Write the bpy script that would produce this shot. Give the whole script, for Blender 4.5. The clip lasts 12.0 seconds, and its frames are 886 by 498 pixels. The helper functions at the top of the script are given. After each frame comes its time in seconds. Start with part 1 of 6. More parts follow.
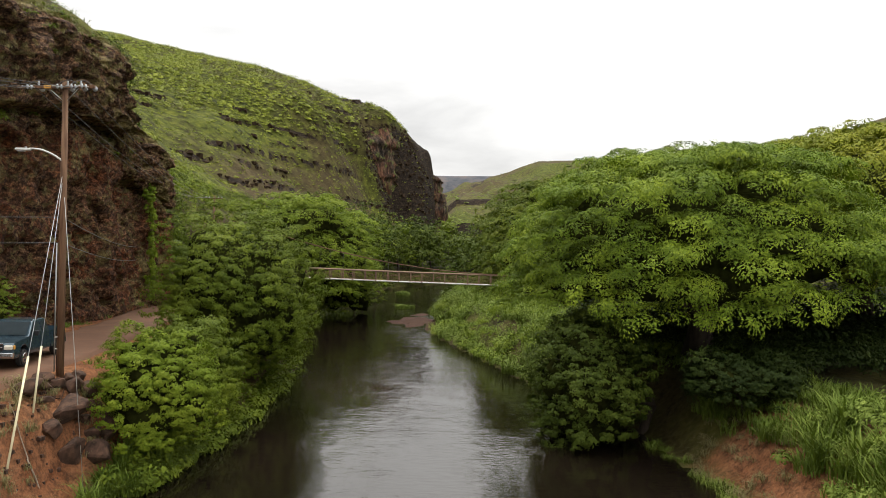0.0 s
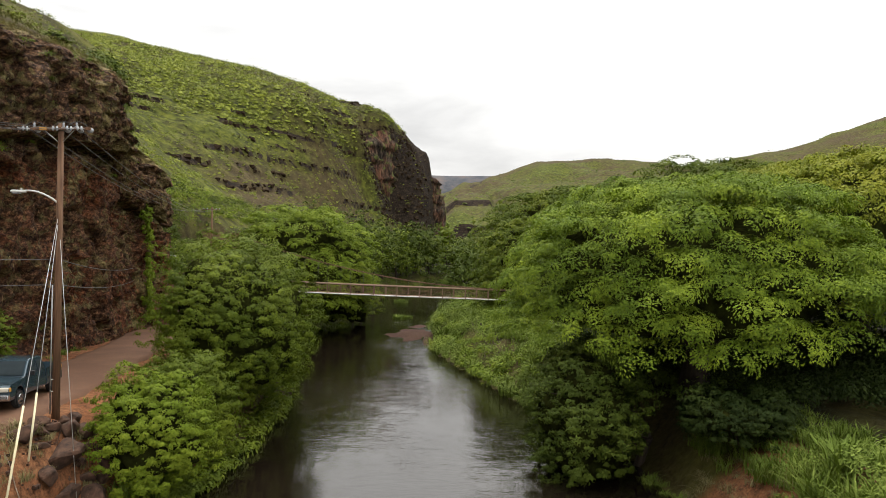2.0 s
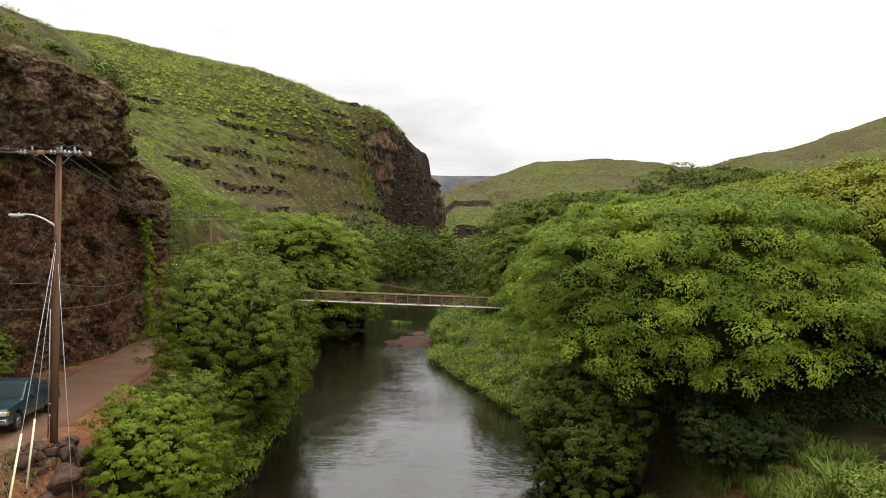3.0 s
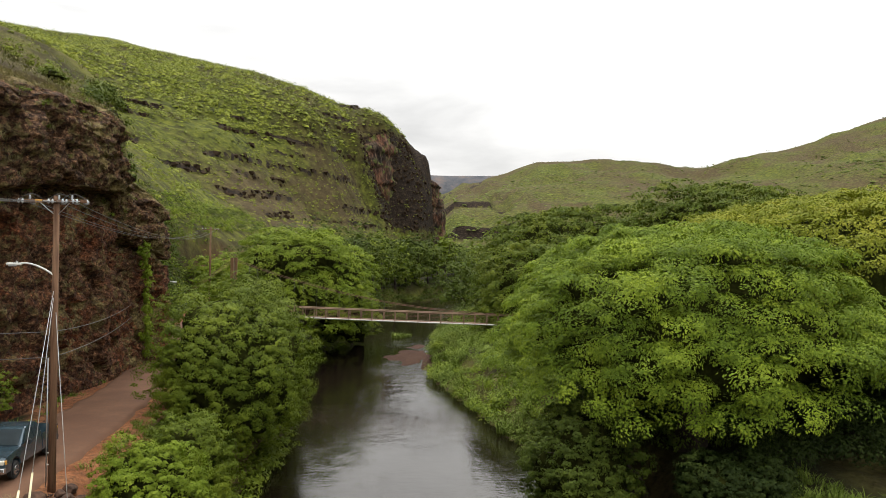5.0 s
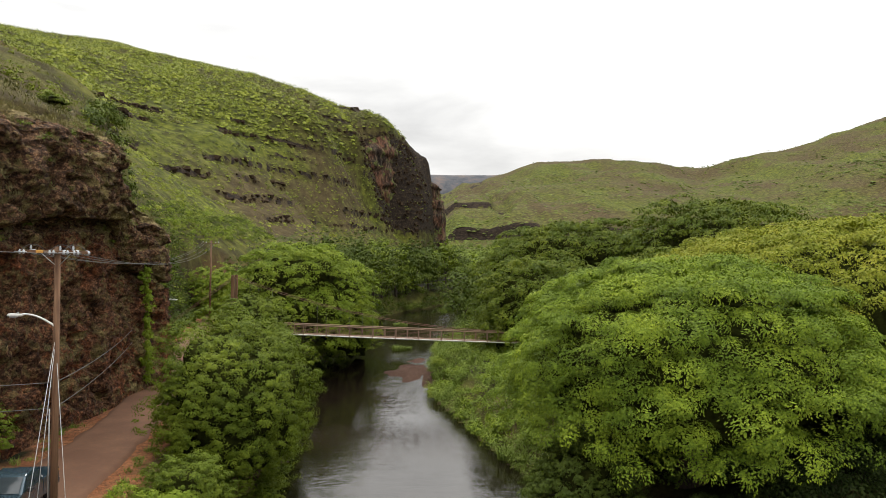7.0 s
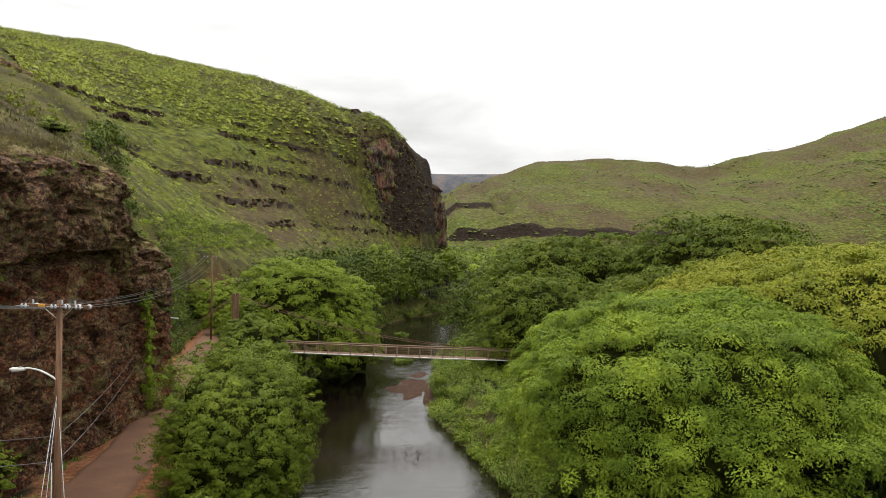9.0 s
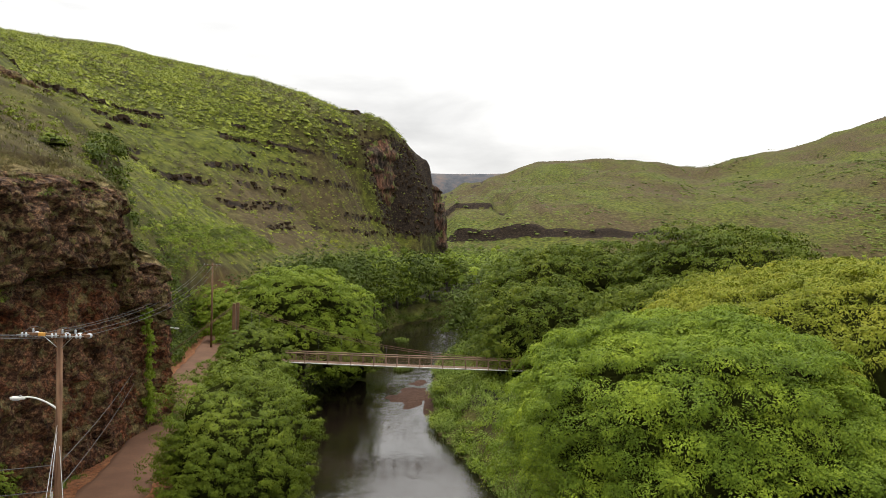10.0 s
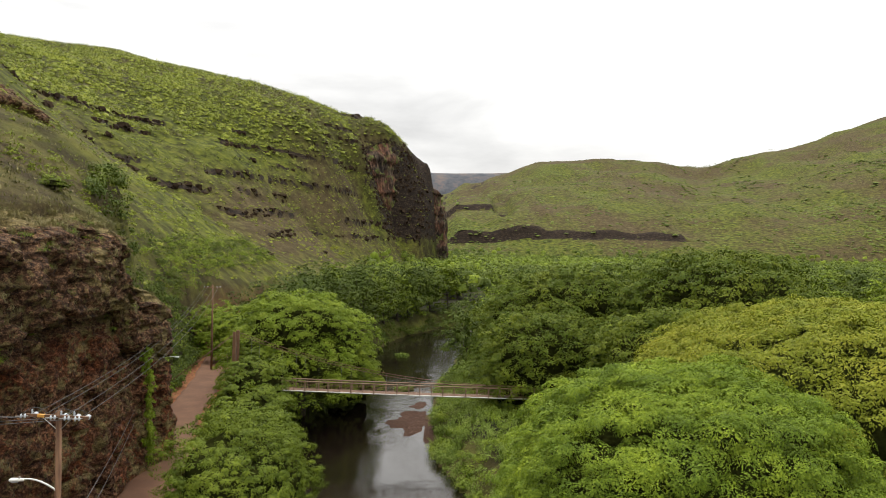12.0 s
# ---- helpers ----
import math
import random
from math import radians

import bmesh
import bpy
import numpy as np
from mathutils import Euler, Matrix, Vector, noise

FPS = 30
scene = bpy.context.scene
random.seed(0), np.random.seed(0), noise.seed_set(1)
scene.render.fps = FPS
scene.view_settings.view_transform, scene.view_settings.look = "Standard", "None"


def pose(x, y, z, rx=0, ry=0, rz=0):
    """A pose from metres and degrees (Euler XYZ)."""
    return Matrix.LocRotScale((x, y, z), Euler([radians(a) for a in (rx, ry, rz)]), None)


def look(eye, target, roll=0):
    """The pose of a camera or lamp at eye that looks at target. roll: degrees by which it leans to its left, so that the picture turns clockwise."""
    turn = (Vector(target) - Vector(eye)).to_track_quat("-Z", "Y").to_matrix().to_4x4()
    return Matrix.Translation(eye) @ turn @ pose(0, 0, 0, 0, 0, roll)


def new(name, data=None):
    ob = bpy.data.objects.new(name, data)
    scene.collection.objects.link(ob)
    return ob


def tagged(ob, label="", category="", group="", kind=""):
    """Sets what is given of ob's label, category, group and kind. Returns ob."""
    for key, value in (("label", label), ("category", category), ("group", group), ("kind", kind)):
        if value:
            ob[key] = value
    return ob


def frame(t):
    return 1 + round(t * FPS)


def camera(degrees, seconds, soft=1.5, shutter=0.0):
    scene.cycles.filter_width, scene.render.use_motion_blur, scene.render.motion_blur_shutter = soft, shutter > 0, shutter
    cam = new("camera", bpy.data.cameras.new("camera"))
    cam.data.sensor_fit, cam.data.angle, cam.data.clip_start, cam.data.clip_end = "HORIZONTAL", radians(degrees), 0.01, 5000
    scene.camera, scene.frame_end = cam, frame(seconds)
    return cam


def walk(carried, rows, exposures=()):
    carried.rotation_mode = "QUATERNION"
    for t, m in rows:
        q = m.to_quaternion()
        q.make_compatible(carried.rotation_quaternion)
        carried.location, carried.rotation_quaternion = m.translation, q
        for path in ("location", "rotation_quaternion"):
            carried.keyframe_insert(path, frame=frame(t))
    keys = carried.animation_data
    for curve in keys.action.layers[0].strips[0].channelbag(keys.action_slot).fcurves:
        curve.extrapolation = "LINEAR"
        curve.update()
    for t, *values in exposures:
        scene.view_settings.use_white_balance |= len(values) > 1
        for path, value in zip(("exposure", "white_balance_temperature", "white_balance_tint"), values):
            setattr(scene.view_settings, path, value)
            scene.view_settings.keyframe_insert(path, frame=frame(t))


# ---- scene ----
cam = camera(64.0, 12.0, 0.9)
METRES, EYE, TILT, LEAN, TURN = 14.4, 10.0, 0.0, -1.3, 0.0
ROWS = [
    (0.0, 0.0, 0.0, 0.0, 0.0, -0.0, -0.0),
    (0.5, 0.0011, -0.0003, 0.0295, -0.05, -0.0, -0.0),
    (1.0, 0.0032, -0.0007, 0.0609, -0.08, -0.03, 0.01),
    (1.5, 0.0055, -0.0008, 0.0933, -0.1, -0.03, 0.01),
    (2.0, 0.0073, -0.0003, 0.1269, -0.12, -0.04, 0.01),
    (2.5, 0.0101, 0.0001, 0.1616, -0.12, -0.05, 0.03),
    (3.0, 0.0121, 0.0005, 0.1979, -0.14, -0.06, 0.05),
    (5.0, 0.0192, 0.0004, 0.3446, -0.14, -0.09, 0.05),
    (5.5, 0.0196, 0.0009, 0.3823, -0.14, -0.11, 0.05),
    (6.0, 0.019, 0.0017, 0.4206, -0.12, -0.13, 0.06),
    (6.5, 0.018, 0.0024, 0.4597, -0.12, -0.16, 0.06),
    (7.0, 0.0164, 0.0021, 0.4993, -0.12, -0.17, 0.07),
    (9.0, 0.0168, -0.0006, 0.6641, -0.04, -0.28, 0.13),
    (9.5, 0.0167, -0.0006, 0.7065, -0.04, -0.29, 0.14),
    (10.0, 0.0166, -0.0003, 0.7523, -0.03, -0.32, 0.13),
    (10.5, 0.0174, -0.0, 0.8039, -0.01, -0.34, 0.15),
    (11.0, 0.0193, 0.0002, 0.8637, -0.0, -0.36, 0.18),
    (11.5, 0.0219, 0.0009, 0.9304, 0.01, -0.39, 0.18),
    (12.0, 0.0247, 0.0009, 0.9992, 0.03, -0.41, 0.2),
]
walk(cam, [(t, pose(0, 0, EYE, TILT, LEAN, TURN) @ pose(METRES * x, METRES * y, METRES * z, 90 + pitch, roll, yaw)) for t, x, y, z, yaw, pitch, roll in ROWS])

# ---- sky and sun ----
SUN_EL, SUN_AZ = 62.0, -25.0
world = bpy.data.worlds.new("world")
scene.world = world
world.use_nodes = True
wn, wl = world.node_tree.nodes, world.node_tree.links
bg = wn["Background"]
sky = wn.new("ShaderNodeTexSky")
sky.sky_type, sky.sun_disc = "NISHITA", False
sky.sun_elevation, sky.sun_rotation = radians(SUN_EL), radians(SUN_AZ)
sky_gain = wn.new("ShaderNodeMix")
sky_gain.data_type, sky_gain.blend_type = "RGBA", "MIX"
sky_dim = wn.new("ShaderNodeVectorMath")
sky_dim.operation = "SCALE"
sky_dim.inputs["Scale"].default_value = 0.10
wl.new(sky.outputs[0], sky_dim.inputs[0])
wc = wn.new("ShaderNodeTexCoord")
wm = wn.new("ShaderNodeMapping")
wm.inputs["Scale"].default_value = (1.6, 1.6, 7.0)
wm.inputs["Location"].default_value = (0.35, 0.1, 0.2)
wl.new(wc.outputs["Generated"], wm.inputs[0])
cloud = wn.new("ShaderNodeTexNoise")
cloud.inputs["Scale"].default_value, cloud.inputs["Detail"].default_value, cloud.inputs["Roughness"].default_value = 1.7, 6.0, 0.5
cloud.inputs["Distortion"].default_value = 0.3
wl.new(wm.outputs[0], cloud.inputs[0])
cramp = wn.new("ShaderNodeValToRGB")
cramp.color_ramp.elements[0].position, cramp.color_ramp.elements[0].color = 0.3, (0.68, 0.675, 0.665, 1)
cramp.color_ramp.elements[1].position, cramp.color_ramp.elements[1].color = 0.56, (1.0, 0.99, 0.965, 1)
wl.new(cloud.outputs[0], cramp.inputs[0])
sky_gain.inputs[0].default_value = 0.97
wl.new(sky_dim.outputs[0], sky_gain.inputs[6])
wl.new(cramp.outputs[0], sky_gain.inputs[7])
# an overcast sky is brighter overhead than at the horizon
split = wn.new("ShaderNodeSeparateXYZ")
wl.new(wc.outputs["Generated"], split.inputs[0])
slope = wn.new("ShaderNodeMath")
slope.operation = "MULTIPLY_ADD"
slope.inputs[1].default_value, slope.inputs[2].default_value = 1.0, 1.7
wl.new(split.outputs[2], slope.inputs[0])
rise = wn.new("ShaderNodeMath")
rise.operation = "MULTIPLY_ADD"
rise.inputs[2].default_value = 0.86
wl.new(split.outputs[2], rise.inputs[0])
wl.new(slope.outputs[0], rise.inputs[1])
overhead = wn.new("ShaderNodeMath")
overhead.operation = "MAXIMUM"
overhead.inputs[1].default_value = 0.9
wl.new(rise.outputs[0], overhead.inputs[0])
lifted = wn.new("ShaderNodeVectorMath")
lifted.operation = "SCALE"
wl.new(sky_gain.outputs[2], lifted.inputs[0])
wl.new(overhead.outputs[0], lifted.inputs["Scale"])
wl.new(lifted.outputs[0], bg.inputs[0])
bg.inputs[1].default_value = 1.0

sun_data = bpy.data.lights.new("sun", "SUN")
sun_data.energy, sun_data.angle, sun_data.color = 2.2, radians(22), (1.0, 0.95, 0.86)
sun = new("sun", sun_data)
sun.matrix_world = look((0, 0, 200), (200 * -math.sin(radians(SUN_AZ)) / math.tan(radians(SUN_EL)), 200 * -math.cos(radians(SUN_AZ)) / math.tan(radians(SUN_EL)), 0))

# ---- noise and mesh tools ----
RNG = np.random.default_rng(7)


def lattice(i, j, k, seed):
    h = (i.astype(np.int64) * 374761393 + j.astype(np.int64) * 668265263 + k.astype(np.int64) * 2147483647 + seed * 974711) & 0xFFFFFFFF
    h = ((h ^ (h >> 13)) * 1274126177) & 0xFFFFFFFF
    h = h ^ (h >> 16)
    return (h & 0xFFFF) / 65535.0


def noise3(x, y, z, seed=0):
    xi, yi, zi = np.floor(x), np.floor(y), np.floor(z)
    fx, fy, fz = x - xi, y - yi, z - zi
    fx, fy, fz = fx * fx * (3 - 2 * fx), fy * fy * (3 - 2 * fy), fz * fz * (3 - 2 * fz)
    total = 0
    for a in (0, 1):
        for b in (0, 1):
            for c in (0, 1):
                w = (fx if a else 1 - fx) * (fy if b else 1 - fy) * (fz if c else 1 - fz)
                total = total + w * lattice(xi + a, yi + b, zi + c, seed)
    return total * 2 - 1


def fbm(x, y, z=None, octaves=4, seed=0):
    x, y = np.asarray(x, float), np.asarray(y, float)
    z = np.zeros_like(x) if z is None else np.asarray(z, float)
    total, amp = 0, 1.0
    for o in range(octaves):
        total = total + amp * noise3(x * 2 ** o, y * 2 ** o, z * 2 ** o, seed + o)
        amp *= 0.5
    return total / 1.6


def step(a, b, x):
    t = np.clip((x - a) / (b - a), 0, 1)
    return t * t * (3 - 2 * t)


def mesh_np(name, verts, faces, material, parent=None, smooth=True):
    """One mesh object from arrays of corners and of equal-sided faces."""
    me = bpy.data.meshes.new(name)
    verts, faces = np.asarray(verts, np.float32), np.asarray(faces, np.int32)
    n, k = faces.shape
    me.vertices.add(len(verts))
    me.vertices.foreach_set("co", verts.ravel())
    me.loops.add(n * k)
    me.loops.foreach_set("vertex_index", faces.ravel())
    me.polygons.add(n)
    me.polygons.foreach_set("loop_start", np.arange(0, n * k, k, dtype=np.int32))
    me.polygons.foreach_set("use_smooth", np.full(n, smooth))
    me.update(calc_edges=True)
    me.validate()
    if material:
        me.materials.append(material)
    ob = new(name, me)
    ob.parent = parent
    return ob


def part(name, bm, material, parent=None, label=""):
    """One bmesh as one mesh object under a thing or a part."""
    me = bpy.data.meshes.new(name)
    bm.normal_update()
    bm.to_mesh(me)
    bm.free()
    me.materials.append(material)
    ob = new(name, me)
    ob.parent = parent
    return tagged(ob, label)


def empty(name, x, y, z):
    ob = new(name)
    ob.location = (x, y, z)
    return ob


def grid_faces(nu, nv, wrap=False):
    i, j = np.meshgrid(np.arange(nu - 1), np.arange(nv if wrap else nv - 1), indexing="ij")
    a, j2 = i * nv + j, (j + 1) % nv
    return np.stack([a, (i + 1) * nv + j, (i + 1) * nv + j2, i * nv + j2], -1).reshape(-1, 4)


def tube(path, radii, sides=8):
    """A tapered round bar along a path, as arrays."""
    path = np.asarray(path, float)
    n = len(path)
    radii = np.interp(np.linspace(0, 1, n), np.linspace(0, 1, len(radii)), radii)
    d = np.gradient(path, axis=0)
    d /= np.linalg.norm(d, axis=1)[:, None] + 1e-9
    ref = np.where(np.abs(d[:, 2:3]) > 0.9, [[1.0, 0, 0]], [[0, 0, 1.0]])
    s = np.cross(d, ref)
    s /= np.linalg.norm(s, axis=1)[:, None] + 1e-9
    u = np.cross(s, d)
    a = np.linspace(0, 2 * np.pi, sides, endpoint=False)
    ring = s[:, None] * np.cos(a)[None, :, None] + u[:, None] * np.sin(a)[None, :, None]
    v = (path[:, None] + ring * radii[:, None, None]).reshape(-1, 3)
    f = grid_faces(n, sides, True)
    return v, f


def joined(pieces):
    vs, fs, base = [], [], 0
    for v, f in pieces:
        vs.append(v)
        fs.append(f + base)
        base += len(v)
    return np.concatenate(vs), np.concatenate(fs)


def box_bm(size, at=(0, 0, 0), bevel=0.0, turn=None):
    bm = bmesh.new()
    bmesh.ops.create_cube(bm, size=1)
    bmesh.ops.scale(bm, vec=size, verts=bm.verts)
    if bevel:
        bmesh.ops.bevel(bm, geom=list(bm.edges), offset=bevel, segments=2, affect="EDGES", profile=0.5)
    if turn is not None:
        bmesh.ops.transform(bm, matrix=turn, verts=bm.verts)
    bmesh.ops.translate(bm, vec=at, verts=bm.verts)
    return bm


# ---- materials ----
class Nodes:
    """A short way to write node materials."""

    def __init__(self, name, rough=0.8, spec=0.3):
        self.material = bpy.data.materials.new(name)
        self.material.use_nodes = True
        self.tree = self.material.node_tree
        self.bsdf = self.tree.nodes["Principled BSDF"]
        self.bsdf.inputs["Roughness"].default_value = rough
        self.bsdf.inputs["Specular IOR Level"].default_value = spec

    def node(self, kind):
        return self.tree.nodes.new(kind)

    def link(self, a, b):
        self.tree.links.new(a, b)

    def put(self, sock, value):
        if hasattr(value, "is_linked"):
            self.link(value, sock)
        else:
            sock.default_value = value

    def coords(self, scale=(1, 1, 1)):
        c, m = self.node("ShaderNodeTexCoord"), self.node("ShaderNodeMapping")
        m.inputs["Scale"].default_value = scale
        self.link(c.outputs["Object"], m.inputs[0])
        return m.outputs[0]

    def noise(self, scale, detail=4, rough=0.55, vec=None):
        n = self.node("ShaderNodeTexNoise")
        n.inputs["Scale"].default_value, n.inputs["Detail"].default_value, n.inputs["Roughness"].default_value = scale, detail, rough
        self.link(vec if vec is not None else self.coords(), n.inputs["Vector"])
        return n.outputs[0]

    def ramp(self, fac, stops):
        n = self.node("ShaderNodeValToRGB")
        els = n.color_ramp.elements
        while len(els) < len(stops):
            els.new(0.5)
        for e, (p, c) in zip(els, stops):
            e.position, e.color = p, (*c, 1) if len(c) == 3 else c
        self.link(fac, n.inputs[0])
        return n.outputs[0]

    def mix(self, fac, a, b, mode="MIX"):
        n = self.node("ShaderNodeMix")
        n.data_type, n.blend_type = "RGBA", mode
        self.put(n.inputs[0], fac)
        self.put(n.inputs[6], a if hasattr(a, "is_linked") else (*a, 1))
        self.put(n.inputs[7], b if hasattr(b, "is_linked") else (*b, 1))
        return n.outputs[2]

    def sum(self, op, a, b):
        n = self.node("ShaderNodeMath")
        n.operation = op
        self.put(n.inputs[0], a)
        self.put(n.inputs[1], b)
        return n.outputs[0]

    def bump(self, height, strength=0.5, distance=0.1):
        n = self.node("ShaderNodeBump")
        n.inputs["Strength"].default_value, n.inputs["Distance"].default_value = strength, distance
        self.link(height, n.inputs["Height"])
        self.link(n.outputs[0], self.bsdf.inputs["Normal"])

    def attribute(self, name):
        n = self.node("ShaderNodeAttribute")
        n.attribute_name = name
        return n.outputs["Fac"]

    def colour(self, value):
        self.put(self.bsdf.inputs["Base Color"], value if hasattr(value, "is_linked") else (*value, 1))
        return self


def leaf_material(name, dark, mid, light, clump=0.5, tip=None, gloss=0.6):
    """Leaves: every leaf its own shade, whole sprays lighter or darker, some light through the blade."""
    m = Nodes(name, gloss, 0.08)
    geo = m.node("ShaderNodeNewGeometry")
    patch = m.noise(clump, 3, 0.6)
    mixed = m.sum("ADD", m.sum("MULTIPLY", geo.outputs["Random Per Island"], 0.18), m.sum("ADD", 0.17, m.sum("MULTIPLY", patch, 0.7)))
    stops = [(0.25, dark), (0.55, mid), (0.82, light)]
    if tip:
        stops.append((0.96, tip))
    stops = [(at, (0.73 * r, 0.75 * g, 0.74 * b + 0.012 * g)) for at, (r, g, b) in stops]
    col = m.ramp(mixed, stops)
    m.colour(col)
    trans = m.node("ShaderNodeBsdfTranslucent")
    m.link(m.mix(1.0, col, (1.0, 1.15, 0.45), "MULTIPLY"), trans.inputs[0])
    both = m.node("ShaderNodeMixShader")
    both.inputs[0].default_value = 0.1
    m.link(m.bsdf.outputs[0], both.inputs[1])
    m.link(trans.outputs[0], both.inputs[2])
    m.link(both.outputs[0], m.tree.nodes["Material Output"].inputs[0])
    return m.material


def plain(name, dark, light, scale=3.0, rough=0.7, metal=0.0, bump=0.2, stretch=(1, 1, 1)):
    m = Nodes(name, rough)
    n = m.noise(scale, 6, 0.6, m.coords(stretch))
    m.colour(m.ramp(n, [(0.3, dark), (0.7, light)]))
    m.bsdf.inputs["Metallic"].default_value = metal
    if bump:
        m.bump(n, bump, 0.02)
    return m.material


def ground_material():
    m = Nodes("ground_cover", 0.95, 0.1)
    fine, broad, tuft = m.noise(2.6, 6, 0.65), m.noise(0.035, 4, 0.6), m.noise(0.22, 5, 0.65)
    dry = m.ramp(m.sum("ADD", m.sum("MULTIPLY", fine, 0.5), m.sum("MULTIPLY", tuft, 0.5)), [(0.36, (0.028, 0.021, 0.009)), (0.5, (0.085, 0.065, 0.027)), (0.64, (0.165, 0.13, 0.055))])
    green = m.ramp(tuft, [(0.34, (0.02, 0.027, 0.004)), (0.5, (0.09, 0.108, 0.015)), (0.66, (0.175, 0.195, 0.027))])
    vast = m.noise(0.007, 5, 0.6)
    grass = m.mix(m.ramp(m.sum("ADD", m.sum("MULTIPLY", vast, 0.65), m.sum("ADD", m.sum("MULTIPLY", broad, 0.22), m.sum("MULTIPLY", tuft, 0.13))), [(0.435, (0, 0, 0)), (0.565, (1, 1, 1))]), dry, green)
    # Woodland floor: leaf litter, its colour darkened for the shade beneath trees.
    shaded_floor = m.ramp(fine, [(0.3, (0.01, 0.011, 0.005)), (0.7, (0.036, 0.034, 0.014))])
    dirt = m.mix(m.ramp(m.noise(0.5, 5, 0.6), [(0.35, (0, 0, 0)), (0.65, (1, 1, 1))]), (0.34, 0.135, 0.058), (0.5, 0.24, 0.115))
    grit = m.noise(9.0, 6, 0.75)
    dirt = m.mix(m.ramp(m.sum("ADD", m.sum("MULTIPLY", fine, 0.5), m.sum("MULTIPLY", grit, 0.5)), [(0.42, (0, 0, 0)), (0.6, (0.9, 0.9, 0.9))]), dirt, (0.1, 0.05, 0.027))
    rock_grain = m.noise(1.1, 7, 0.7)
    rock = m.ramp(m.sum("ADD", m.sum("MULTIPLY", rock_grain, 0.6), m.sum("MULTIPLY", m.noise(0.3, 5, 0.7, m.coords((1, 1, 2.5))), 0.4)), [(0.36, (0.007, 0.006, 0.005)), (0.5, (0.03, 0.022, 0.017)), (0.66, (0.13, 0.095, 0.055))])
    col = m.mix(m.attribute("wood"), grass, shaded_floor)
    col = m.mix(m.attribute("dirt"), col, dirt)
    strata = m.noise(1.0, 8, 0.72, m.coords((0.11, 0.11, 0.36)))
    edge = m.ramp(m.sum("ADD", m.attribute("rock"), m.sum("MULTIPLY", m.sum("SUBTRACT", strata, 0.5), 1.5)), [(0.46, (0, 0, 0)), (0.54, (1, 1, 1))])
    col = m.mix(edge, col, rock)
    pebble = m.ramp(m.noise(3.5, 6, 0.75), [(0.35, (0.04, 0.022, 0.015)), (0.5, (0.085, 0.046, 0.031)), (0.65, (0.19, 0.125, 0.09))])
    col = m.mix(m.attribute("gravel"), col, pebble)
    # Far mesa: brownish rock with the blue-grey of distance haze mixed into its colour.
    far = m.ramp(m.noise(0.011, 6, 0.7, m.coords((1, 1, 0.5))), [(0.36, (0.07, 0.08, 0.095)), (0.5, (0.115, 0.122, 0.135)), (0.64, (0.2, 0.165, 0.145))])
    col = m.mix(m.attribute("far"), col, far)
    m.colour(m.mix(1.0, col, (0.63, 0.61, 0.61), "MULTIPLY"))
    m.bump(m.sum("ADD", m.sum("ADD", fine, m.sum("MULTIPLY", grit, 0.35)), m.sum("MULTIPLY", rock_grain, 1.0)), 0.75, 0.28)
    return m.material


